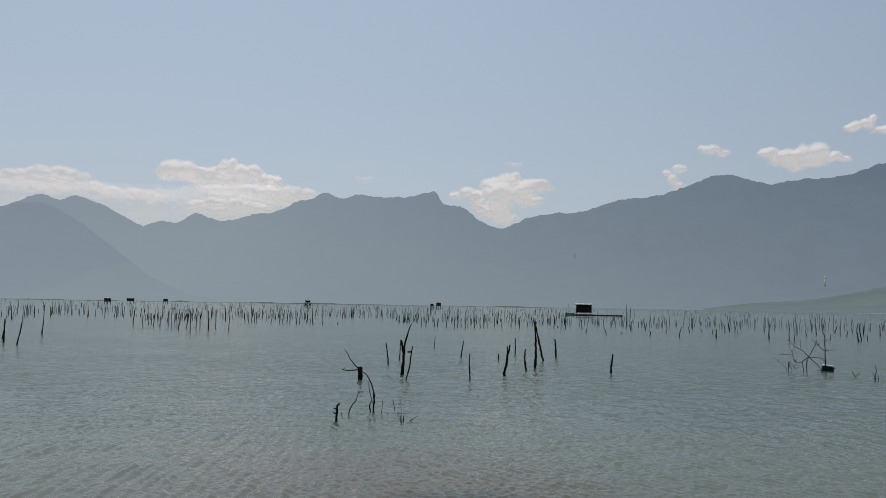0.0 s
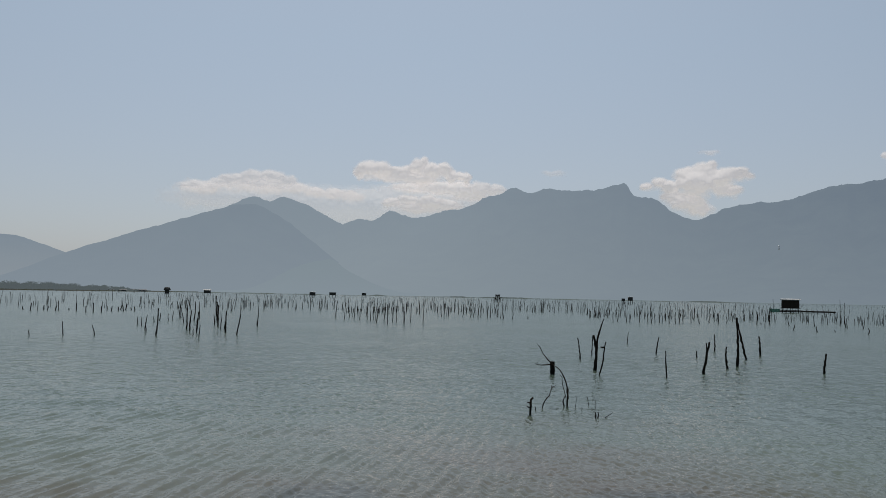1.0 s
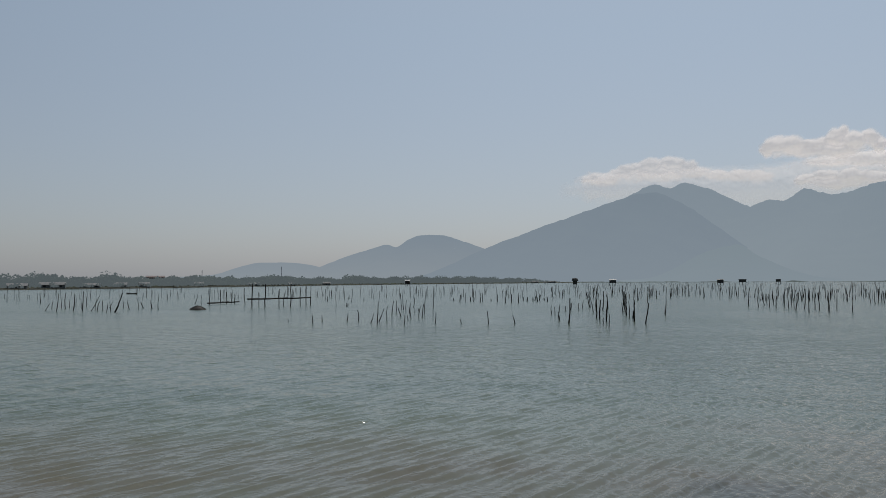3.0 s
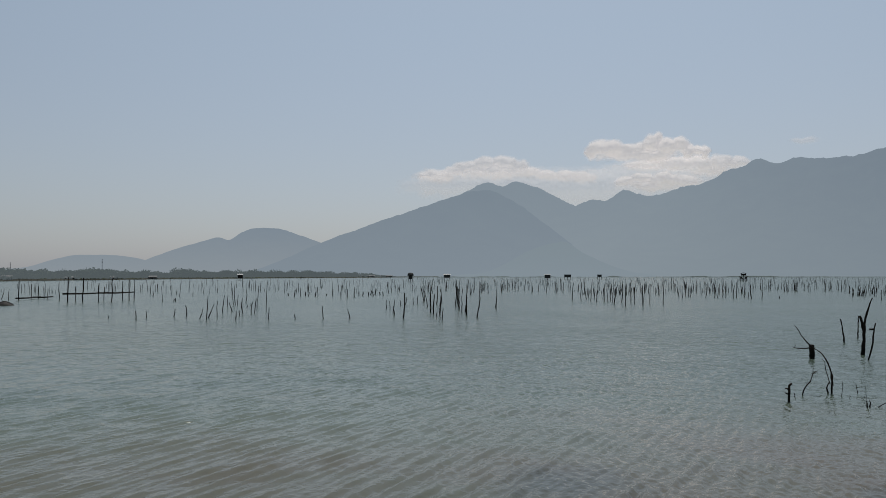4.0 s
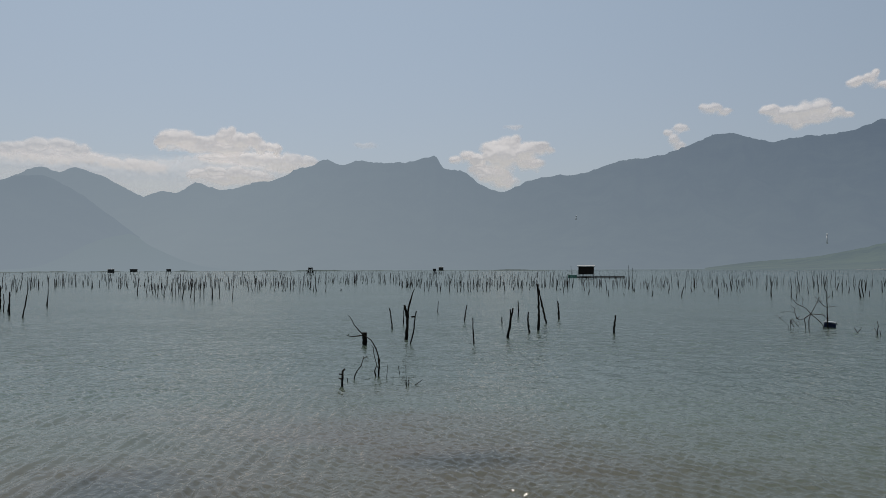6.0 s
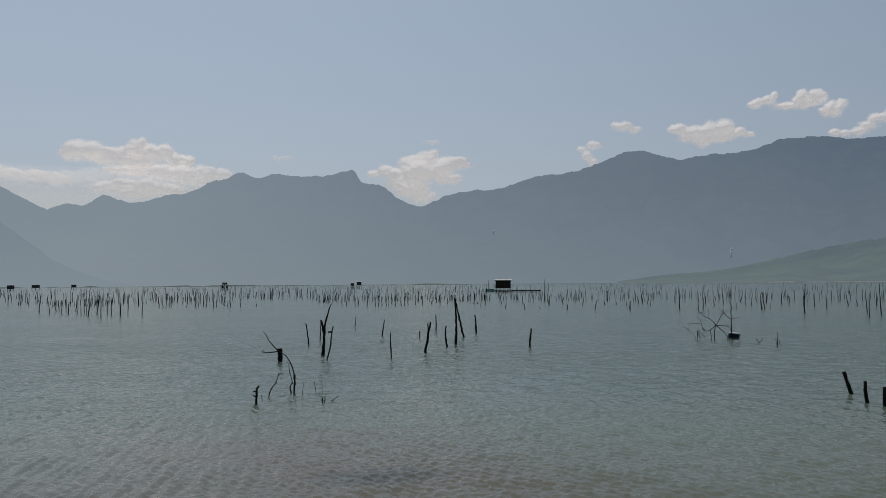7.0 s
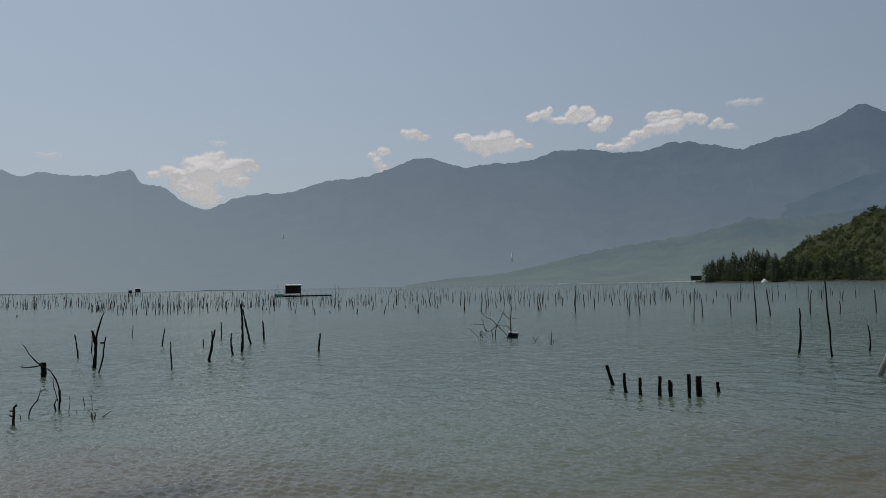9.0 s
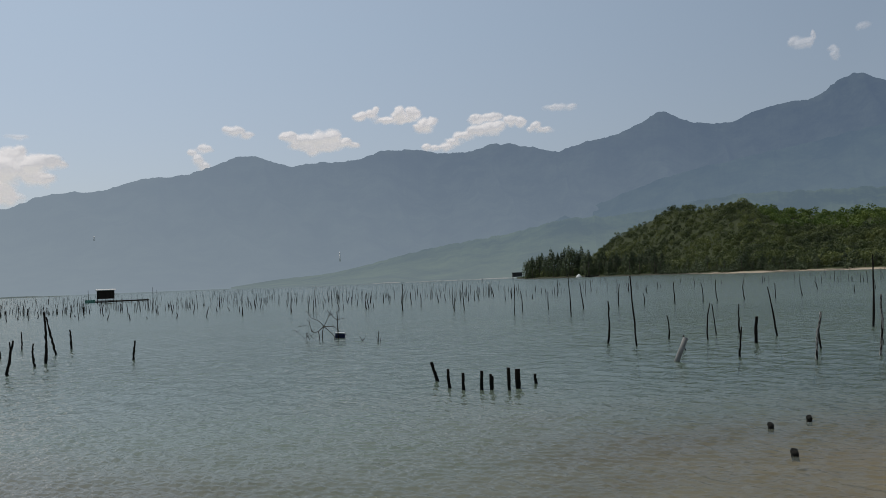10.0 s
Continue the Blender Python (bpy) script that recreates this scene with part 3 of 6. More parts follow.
# ---- clouds over the ridge ----
def cloud(label, puffs, dist=4650, fade=0.0, body=1.0, seed=1):
    """A bank of vapour from puffs (bearing, elevation, half width, half height) in degrees, each heaped with smaller billows; fade thins its foot."""
    p = np.array(puffs)
    a0, a1 = (p[:, 0] - p[:, 2] * 1.7).min() - 0.3, (p[:, 0] + p[:, 2] * 1.7).max() + 0.3
    e0, e1 = (p[:, 1] - p[:, 3] * 1.8).min() - 0.2, (p[:, 1] + p[:, 3] * 1.8).max() + 0.2
    az, el = np.arange(a0, a1, 0.04), np.arange(e0, e1, 0.035)
    A, E = np.meshgrid(az, el)
    A2 = A + (fbm(A * 1.6, E * 1.9, 4, seed, 0.5) - 0.5) * 0.46
    E2 = E + (fbm(A * 1.6 + 40, E * 1.9, 4, seed + 3, 0.5) - 0.5) * 0.34
    rs = np.random.RandomState(seed)
    body_of, relief, bumps = np.full_like(A, -1.0), np.zeros_like(A), np.zeros_like(A)
    for a, e, w, h in puffs:
        r = np.hypot((A2 - a) / w, (E2 - e) / h)
        relief = np.maximum(relief, np.sqrt(np.clip(3.0 - r * r, 0, None)) * h * 90)
        billows = [(a, e, w, h)]
        for k in range(int(10 + 26 * w * h)):
            t, q = rs.uniform(-0.25 * np.pi, 1.25 * np.pi), rs.uniform(0.1, 0.95)
            r = rs.uniform(0.24, 0.46) * min(w, h)
            billows.append((a + np.cos(t) * q * (w - r * 0.6), e + np.sin(t) * q * (h - r * 0.6), r * 1.2, r))
        for ba, be, bw, bh in billows:
            r = np.hypot((A2 - ba) / bw, (E2 - be) / bh)
            body_of = np.maximum(body_of, (1.0 - r) * np.clip(bh / 0.32, 0.5, 1.0))
            bumps = np.maximum(bumps, np.sqrt(np.clip(1.4 - r * r, 0, None)) * bh * 95)
    relief = relief * 1.2 + bumps * 1.9 + 40 * fbm(A * 2.4, E * 2.8, 4, seed + 6)
    for k in range(9):
        relief[1:-1, 1:-1] = (relief[1:-1, 1:-1] * 2 + relief[2:, 1:-1] + relief[:-2, 1:-1] + relief[1:-1, 2:] + relief[1:-1, :-2]) / 6
    broad = np.maximum(body_of, -0.6)
    for k in range(60):
        broad[1:-1, 1:-1] = (broad[1:-1, 1:-1] + broad[2:, 1:-1] + broad[:-2, 1:-1] + broad[1:-1, 2:] + broad[1:-1, :-2]) / 5
    under = np.clip(np.gradient(broad, axis=0) / 0.03, -0.3, 1.0)
    dens = np.clip(0.54 - 0.12 * under + body_of * (1.15 - 0.45 * under) + (fbm(A * 3, E * 3.4, 4, seed + 8, 0.5) - 0.5) * 0.45, 0, 1)
    for k in range(3):
        dens[1:-1, 1:-1] = (dens[1:-1, 1:-1] * 2 + dens[2:, 1:-1] + dens[:-2, 1:-1] + dens[1:-1, 2:] + dens[1:-1, :-2]) / 6
    dens = dens * dens * (3 - 2 * dens)
    rim = np.minimum.reduce([A - a0, a1 - A, E - e0, e1 - E]) / 0.25
    dens = dens * np.clip(rim, 0, 1)
    low = np.clip((E - e0) / max(fade, 1e-3), 0, 1) if fade else np.ones_like(E)
    D = dist - relief
    X, Y, Z = D * np.sin(np.radians(A)), D * np.cos(np.radians(A)), D * np.tan(np.radians(E))
    me = mesh_of("cloud", np.stack([X, Y, Z], -1).reshape(-1, 3), grid_faces(len(el), len(az)), M_CLOUD, True)
    for key, values in (("vapour", dens), ("veil", low * body)):
        me.attributes.new(key, "FLOAT", "POINT").data.foreach_set("value", values.astype(np.float32).ravel())
    ob = new("cloud", me)
    ob.visible_shadow = False
    return tagged(ob, label, "cloud", "clouds over the ridge", "structure")


cloud("wide pale veil of haze above the ridge", [(-27.0, 6.41, 4.96, 0.99), (-23.3, 6.41, 4.58, 1.07), (-19.5, 6.08, 4.58, 1.3), (-15.1, 6.71, 4.58, 1.07), (-11.3, 6.99, 2.67, 0.84)], 4930, 0, 0.42, 20)
cloud("long white cumulus bank thinning into haze", [(-30.1, 7.1, 1.53, 0.46), (-28.6, 7.45, 0.99, 0.38), (-27.8, 7.71, 0.99, 0.42), (-26.8, 7.91, 0.84, 0.46), (-25.3, 7.97, 0.92, 0.46), (-24.5, 7.77, 0.76, 0.42), (-23.7, 7.34, 0.76, 0.38), (-22.5, 7.07, 0.92, 0.38), (-21.0, 6.99, 0.84, 0.38), (-19.8, 6.85, 0.92, 0.38), (-26.3, 7.34, 2.67, 0.46)], 4860, 0.9, 0.75, 21)
cloud("tall white cumulus cloud behind the ridge", [(-19.2, 8.57, 0.61, 0.38), (-18.7, 8.81, 0.92, 0.53), (-17.8, 8.85, 0.76, 0.5), (-17.0, 8.66, 0.84, 0.38), (-16.0, 8.78, 0.69, 0.42), (-15.2, 9.12, 0.61, 0.53), (-14.7, 9.44, 0.34, 0.38), (-14.2, 8.85, 0.69, 0.53), (-13.3, 8.88, 0.53, 0.5), (-12.8, 8.43, 0.61, 0.46), (-11.7, 8.31, 0.34, 0.5), (-12.1, 8.45, 0.46, 0.38), (-15.1, 8.32, 1.91, 0.46), (-17.0, 8.36, 2.29, 0.34)], 4640, 0.0, 0.92, 22)
cloud("soft white cloud layer under the tall cumulus", [(-15.1, 7.67, 1.91, 0.38), (-13.4, 7.6, 1.72, 0.5), (-12.1, 7.56, 0.95, 0.53), (-10.7, 7.59, 0.69, 0.53), (-9.5, 7.54, 0.76, 0.38), (-11.3, 7.11, 1.34, 0.38)], 4700, 0.0, 0.72, 37)
cloud("low white cloud lying along the ridge", [(-17.0, 6.54, 0.57, 0.31), (-15.7, 6.73, 0.84, 0.38), (-14.3, 6.65, 0.95, 0.46), (-13.0, 6.45, 1.07, 0.38), (-15.1, 6.21, 1.91, 0.38)], 4480, 0.5, 0.78, 23)
cloud("white cumulus cloud standing in the saddle of the ridge", [(0.9, 7.77, 0.38, 0.27), (1.8, 8.0, 0.57, 0.42), (2.5, 7.68, 0.69, 0.46), (3.5, 8.58, 0.76, 0.46), (4.5, 8.84, 0.69, 0.5), (5.1, 8.95, 0.46, 0.46), (4.3, 7.93, 1.34, 0.84), (5.7, 8.31, 1.15, 0.61), (6.8, 8.48, 0.69, 0.42), (7.5, 8.35, 0.34, 0.23), (6.1, 7.43, 0.95, 0.46), (3.5, 6.75, 1.22, 0.61), (4.3, 6.19, 0.92, 0.46), (2.7, 7.08, 0.76, 0.46)], 4650, 0.5, 0.9, 24)
cloud("small white wisp of cloud", [(5.1, 10.01, 0.5, 0.15)], 4650, 0, 0.5, 25)
cloud("small upright white cloud", [(16.5, 9.53, 0.5, 0.27), (15.7, 9.3, 0.27, 0.23), (16.0, 8.87, 0.38, 0.34), (16.4, 8.43, 0.5, 0.27)], 4650, 0, 0.75, 26)
cloud("small white cloud", [(18.1, 10.86, 0.31, 0.23), (18.6, 10.71, 0.69, 0.34), (19.3, 10.52, 0.46, 0.27)], 4650, 0, 0.78, 27)
cloud("flat-based white cumulus cloud", [(22.2, 10.28, 0.57, 0.38), (23.3, 10.16, 0.69, 0.42), (24.3, 10.19, 0.76, 0.5), (25.2, 10.29, 0.69, 0.46), (24.8, 9.68, 1.07, 0.38), (23.3, 9.65, 0.92, 0.34), (23.9, 9.32, 0.61, 0.27), (26.1, 9.86, 0.69, 0.34), (26.8, 9.73, 0.34, 0.19), (22.6, 9.7, 0.46, 0.31)], 4650, 0, 0.85, 28)
cloud("long white cloud of three puffs", [(27.3, 11.65, 0.53, 0.31), (28.1, 11.75, 0.42, 0.34), (28.5, 12.09, 0.19, 0.23), (29.2, 11.38, 0.76, 0.27), (30.0, 11.82, 0.42, 0.38), (31.0, 11.83, 0.53, 0.42), (30.4, 11.42, 0.84, 0.27), (31.9, 10.94, 0.61, 0.5), (32.4, 11.19, 0.38, 0.34), (31.4, 10.72, 0.38, 0.31)], 4650, 0, 0.88, 29)
cloud("rising white cloud behind the ridge", [(35.6, 11.21, 0.53, 0.31), (36.6, 11.25, 0.84, 0.31), (36.6, 10.5, 0.92, 0.42), (35.6, 10.47, 0.69, 0.38), (37.2, 10.58, 0.46, 0.38), (34.6, 10.08, 0.69, 0.31), (33.9, 9.76, 0.46, 0.27), (33.3, 9.42, 0.53, 0.27), (32.5, 9.34, 0.34, 0.19), (31.9, 9.44, 0.31, 0.19), (38.0, 10.97, 0.46, 0.34), (38.7, 10.85, 0.34, 0.31)], 4650, 0, 0.8, 30)
cloud("small white cloud", [(39.8, 10.56, 0.38, 0.27), (40.3, 10.25, 0.53, 0.15), (39.5, 10.34, 0.34, 0.19)], 4650, 0, 0.72, 31)
cloud("thin white veil of cloud", [(41.3, 11.7, 0.76, 0.19), (42.3, 11.67, 0.38, 0.19)], 4650, 0, 0.5, 32)
cloud("small torn white cloud", [(57.0, 14.41, 0.34, 0.23), (57.5, 14.17, 0.46, 0.31), (57.9, 14.14, 0.27, 0.27), (58.2, 14.57, 0.15, 0.31)], 4650, 0, 0.38, 33)
cloud("small torn white cloud", [(59.4, 13.17, 0.23, 0.34), (59.2, 13.59, 0.19, 0.15)], 4650, 0, 0.28, 34)
cloud("small torn white cloud", [(61.0, 14.7, 0.34, 0.19)], 4650, 0, 0.25, 35)
cloud("thin wisp of cloud", [(-5.5, 8.78, 0.76, 0.19)], 4650, 0, 0.35, 36)


# ---- woods ----
def foliage(name, spots, heights, widths, leaves, size, material, seed, drop=0.25, pointed=0.0):
    """Many crowns as one mesh of small leaf sprays. spots: (n, 3) foot of each tree."""
    rs = np.random.RandomState(seed)
    n = len(spots) * leaves
    own = np.repeat(np.arange(len(spots)), leaves)
    u = rs.rand(n)
    w = rs.normal(size=(n, 3))
    w /= np.linalg.norm(w, axis=1)[:, None]
    w[:, 2] = np.where(w[:, 2] < -0.45, -w[:, 2], w[:, 2])
    rad = 0.66 + 0.38 * u ** 0.5
    lump = 0.8 + 0.4 * rs.rand(len(spots), 6)
    sector = ((np.arctan2(w[:, 1], w[:, 0]) / (2 * np.pi) + 0.5) * 5.999).astype(int)
    rad = rad * lump[own, sector]
    H, Wd = heights[own], widths[own]
    zc = w[:, 2] * rad
    taper = 1 - pointed * np.clip((zc + 0.5) / 1.5, 0, 1)
    pos = spots[own] + np.stack([w[:, 0] * rad * Wd * taper, w[:, 1] * rad * Wd * taper, H * (drop + (1 - drop) * (zc + 0.45) / 1.5)], 1)
    a = rs.normal(size=(n, 3))
    a /= np.linalg.norm(a, axis=1)[:, None]
    face = w + 0.5 * rs.normal(size=(n, 3))
    a -= face * ((a * face).sum(1) / (face * face).sum(1))[:, None]
    a /= np.linalg.norm(a, axis=1)[:, None] + 1e-6
    b = np.cross(a, face)
    b /= np.linalg.norm(b, axis=1)[:, None] + 1e-6
    s = (size * (0.6 + 0.8 * rs.rand(n)))[:, None] * np.clip(H / heights.mean(), 0.6, 1.4)[:, None]
    quad = np.stack([pos - a * s, pos + b * s * 0.7, pos + a * s, pos - b * s * 0.7], 1).reshape(-1, 3)
    me = mesh_of(name, quad, np.arange(len(quad)).reshape(-1, 4), material)
    me.attributes.new("tint", "FLOAT", "POINT").data.foreach_set("value", np.repeat(rs.rand(len(spots))[own], 4).astype(np.float32))
    return me


# the wooded point: shore distance and crest by bearing
POINT_SHORE = [(37, 660), (38.6, 640), (42, 560), (47.8, 470), (52.5, 350), (57.7, 325), (61.7, 292), (70, 230), (82, 190)]
POINT_CREST = [(37, 2.0), (39.2, 2.2), (42, 5.0), (43.2, 14), (44.2, 23.5), (45.4, 31.5), (47.3, 40.5), (48.8, 46), (50.7, 41), (52.1, 40.5), (54.2, 36), (56, 32), (58, 29.5), (61.7, 26.5), (70, 19), (82, 10)]


def point_height(A, R):
    shore = smooth_curve(POINT_SHORE, A)
    crest = smooth_curve(POINT_CREST, A)
    s = (R - shore) / 170.0
    flat = np.clip((R - shore) / 22.0, -1, 1) * 1.3
    up = np.clip((s - 0.13) / 0.87, 0, 1)
    hill = crest * (up ** 1.15) * (1 + 0.12 * (fbm(A * 0.7, R * 0.02, 4, 41) - 0.5))
    back = np.clip((s - 1) / 1.6, 0, 1)
    return (flat + 0.4) * np.clip((A - 38.3) / 1.2, 0, 1) - 0.4 + hill * (1 - back) ** 1.5


az = np.arange(38, 82, 0.25)
ra = np.linspace(-0.15, 2.6, 60)
A, S = np.meshgrid(az, ra)
R = smooth_curve(POINT_SHORE, A) + S * 170
land = new("land_wooded_point", mesh_of("land_wooded_point", np.stack([R * np.sin(np.radians(A)), R * np.cos(np.radians(A)), point_height(A, R)], -1).reshape(-1, 3), grid_faces(len(ra), len(az)), M_LAND, True))
tagged(land, "low wooded headland with a pale sand beach at its foot", "headland", kind="structure")

rs = np.random.RandomState(5)
N = 5400
A = rs.uniform(38.8, 80, N)
S = rs.uniform(0.12, 1.25, N)
R = smooth_curve(POINT_SHORE, A) + S * 170
spots = np.stack([R * np.sin(np.radians(A)), R * np.cos(np.radians(A)), point_height(A, R) - 0.3], 1)
h = rs.uniform(1.8, 3.5, N) * (1 + 0.6 * (S < 0.2)) * np.where(rs.rand(N) < 0.10, rs.uniform(1.3, 1.8, N), 1.0)
keep = fbm(A * 1.6, S * 11, 3, 55) > 0.14
A, S, spots, h = A[keep], S[keep], spots[keep], h[keep]
grove = (A > 53.5 + 6 * (1.05 - S)) & (S > 0.72)
for name, pick, material, label in (("hillside_woods", ~grove, M_WOODS, "dense dark green woodland covering the headland hill"), ("bright_grove", grove, M_GROVE, "bright yellow-green grove on the back of the headland")):
    n = int(pick.sum())
    woods = new(name, foliage(name, spots[pick], h[pick], h[pick] * rs.uniform(0.46, 0.64, n), 90 if material is M_GROVE else 130, 0.34 if material is M_GROVE else 0.28, material, 6, 0.1))
    tagged(woods, label, "woods", kind="stuff")

# scrub and low bushes between the beach and the hill
N = 620
A = rs.uniform(44, 78, N)
S = rs.uniform(0.045, 0.14, N)
keep = (fbm(A * 1.3, S * 9, 3, 57) > np.where(A > 51, 0.5, 0.3)) | (S > 0.115)
A, S = A[keep], S[keep]
R = smooth_curve(POINT_SHORE, A) + S * 170
spots = np.stack([R * np.sin(np.radians(A)), R * np.cos(np.radians(A)), point_height(A, R) - 0.2], 1)
h = rs.uniform(0.9, 2.4, len(A)) * np.where(rs.rand(len(A)) < 0.08, 2.2, 1.0)
scrub = new("beach_scrub", foliage("beach_scrub", spots, h, h * rs.uniform(0.6, 1.1, len(A)), 70, 0.3, M_PINE, 7, 0.05))
tagged(scrub, "dark green scrub between the beach and the wooded hill", "scrub", kind="stuff")


def shore_tree(h, w, seed, material, pointed=0.55, leaves=420, size=0.42):
    """A tree with trunk, limbs and a ragged crown."""
    rng = random.Random(seed)
    root = new("shore_tree")
    bm = bmesh.new()
    tube(bm, [(0, 0, -0.4), (0.1, 0, h * 0.3), (rng.uniform(-0.2, 0.2), 0.1, h * 0.65), (0, 0, h * 0.96)], [h * 0.028, h * 0.022, h * 0.013, 0.03], 6)
    part("trunk", bm, M_TRUNK, root)
    for k in range(5):
        a, z = rng.uniform(0, 6.28), h * rng.uniform(0.25, 0.7)
        bm = tube(bmesh.new(), [(0, 0, z), (math.cos(a) * w * 0.4, math.sin(a) * w * 0.4, z + h * 0.1), (math.cos(a) * w * 0.8, math.sin(a) * w * 0.8, z + h * 0.16)], [h * 0.012, h * 0.008, 0.02], 5)
        part("limb", bm, M_TRUNK, root)
    crown = new("crown", foliage("crown", np.array([[0, 0, 0.0]]), np.array([h]), np.array([w]), leaves, size, material, seed, 0.04, pointed))
    crown.parent = root
    return tagged(root, "dark green feathery shore tree on the sandy point", "tree", "trees along the point")


tree_kinds = [shore_tree(14, 3.6, 51, M_PINE), shore_tree(12, 4.0, 52, M_PINE, 0.35), shore_tree(15, 3.4, 53, M_PINE, 0.6)]
rs = random.Random(8)
first = True
for i in range(66):
    a = 38.7 + 9.5 * (i / 66) ** 1.25 + rs.uniform(-0.08, 0.08)
    r = float(smooth_curve(POINT_SHORE, np.array([a]))[0]) + rs.uniform(8, 45)
    k = rs.uniform(0.72, 1.05) * (0.95 + 0.4 * min(1, (i + 2) / 8)) * (1.0 if i < 36 else 0.68)
    x, y = r * math.sin(radians(a)), r * math.cos(radians(a))
    m = pose(x, y, float(point_height(np.array([a]), np.array([r]))[0]) - 0.1, 0, 0, rs.uniform(0, 360))
    kind = tree_kinds[i % 3]
    if i < 3:
        kind.matrix_basis = m @ Matrix.Scale(k, 4)
    else:
        t = copy_thing(kind, m)
        t.matrix_basis = m @ Matrix.Scale(k, 4)

# smaller trees of the same kind scattered behind the beach
for i in range(58):
    a = 48.0 + 17.5 * (i + rs.uniform(0.0, 0.9)) / 58
    r = float(smooth_curve(POINT_SHORE, np.array([a]))[0]) + rs.uniform(12, 24)
    k = rs.triangular(0.14, 0.55, 0.24)
    m = pose(r * math.sin(radians(a)), r * math.cos(radians(a)), float(point_height(np.array([a]), np.array([r]))[0]) - 0.1, 0, 0, rs.uniform(0, 360))
    t = copy_thing(tree_kinds[1 + i % 2], m)
    t.matrix_basis = m @ Matrix.Diagonal((k * 1.5, k * 1.5, k, 1))
    tagged(t, "low bushy dark green tree behind the beach")

# the low far shore on the left; its houses as bearing, distance, width, height
SHORE_HOUSES = [(-67.2, 318, 8, 2.6), (-69.2, 312, 6, 2.0), (-65.0, 332, 7, 1.9), (-63.2, 344, 5, 2.2), (-61.7, 352, 4, 2.4), (-58.2, 392, 4, 2.4), (-54.6, 446, 6, 1.8), (-52.0, 484, 4, 2.0), (-49.6, 530, 5, 2.2)]
LOW_SHORE = [(-100, 290), (-80, 280), (-67.9, 300), (-58, 375), (-46.5, 590), (-40, 760), (-34.6, 930), (-30, 1300)]
az = np.arange(-100, -30, 0.3)
ra = np.linspace(-0.1, 1, 12)
A, S = np.meshgrid(az, ra)
R = smooth_curve(LOW_SHORE, A) * (1 + 0.02 * (fbm(A * 0.8, A * 0, 3, 61) - 0.5)) + S * 300
Z = np.clip(S * 9, -1, 1.1) * 0.9
low = new("land_low_shore", mesh_of("land_low_shore", np.stack([R * np.sin(np.radians(A)), R * np.cos(np.radians(A)), Z], -1).reshape(-1, 3), grid_faces(len(ra), len(az)), M_LAND, True))
tagged(low, "low flat shore with scrub and pale sand", "shore", kind="structure")
rs = np.random.RandomState(9)
N = 1900
A = rs.uniform(-98, -33, N)
R = smooth_curve(LOW_SHORE, A) + rs.uniform(2, 140, N)
low_front = np.zeros(N, bool)
for a, d, w, *rest in SHORE_HOUSES:
    open_front = (np.abs(A - a) < np.degrees((w * 0.55 + 1.5) / d)) & (R < d + 9)
    low_front = low_front | open_front
spots = np.stack([R * np.sin(np.radians(A)), R * np.cos(np.radians(A)), np.full(N, 0.6)], 1)
big = np.clip((R - 330) / 300, 0, 1) * 1.2 + 1
h = (rs.uniform(1.5, 3.7, N) + rs.uniform(0.2, 1.2, N) * ((rs.rand(N) < 0.15) & (fbm(A * 0.6, A * 0 + 1.0, 3, 19) > 0.56))) * big ** 0.4 * np.clip((-32.5 - A) / 4, 0.2, 1) * np.where(low_front, 0.4, 1.0) * np.where(A > -48, 1.2, 1.0) * (0.5 + 1.15 * fbm(A * 1.4, A * 0 + 4.0, 4, 23, 0.6))
tall = np.array([-67.9, -68.2, -68.5, -69.1, -69.9, -70.6])
spots = np.concatenate([spots, np.stack([430 * np.sin(np.radians(tall)), 430 * np.cos(np.radians(tall)), tall * 0 + 0.6], 1)])
h = np.concatenate([h, np.array([6.2, 7.2, 5.8, 5.6, 6.6, 6.0])])
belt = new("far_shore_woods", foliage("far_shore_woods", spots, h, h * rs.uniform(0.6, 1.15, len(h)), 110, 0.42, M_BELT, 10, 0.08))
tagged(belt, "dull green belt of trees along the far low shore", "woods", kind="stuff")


def far_bank(name, label, a0, a1, dist, height, material, seed):
    """A low uneven strip of land at the far edge of the lagoon."""
    az = np.arange(a0, a1, 0.05)
    z = height * np.clip(fbm(az * 0.9, az * 0 + 2.0, 4, seed) * 2.2 - 0.55, 0.0, 1.2) * np.clip(np.minimum(az - a0, a1 - az) / 1.0, 0, 1)
    s = np.array([0.0, 0.25, 0.6, 1.0])
    A, S = np.meshgrid(az, s)
    R = dist + S * 60 + 30 * (fbm(A * 0.6, A * 0, 3, seed + 5) - 0.5)
    Z = np.broadcast_to(z, A.shape) * np.array([-0.1, 0.75, 1.0, 0.6])[:, None]
    ob = new(name, mesh_of(name, np.stack([R * np.sin(np.radians(A)), R * np.cos(np.radians(A)), Z], -1).reshape(-1, 3), grid_faces(4, len(az)), material, True))
    return tagged(ob, label, "shore", kind="structure")


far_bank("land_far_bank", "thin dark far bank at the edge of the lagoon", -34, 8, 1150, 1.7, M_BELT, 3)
far_bank("land_far_beach", "thin pale far beach below the foothill", 27, 38.5, 1200, 1.5, M_FARSAND, 7)


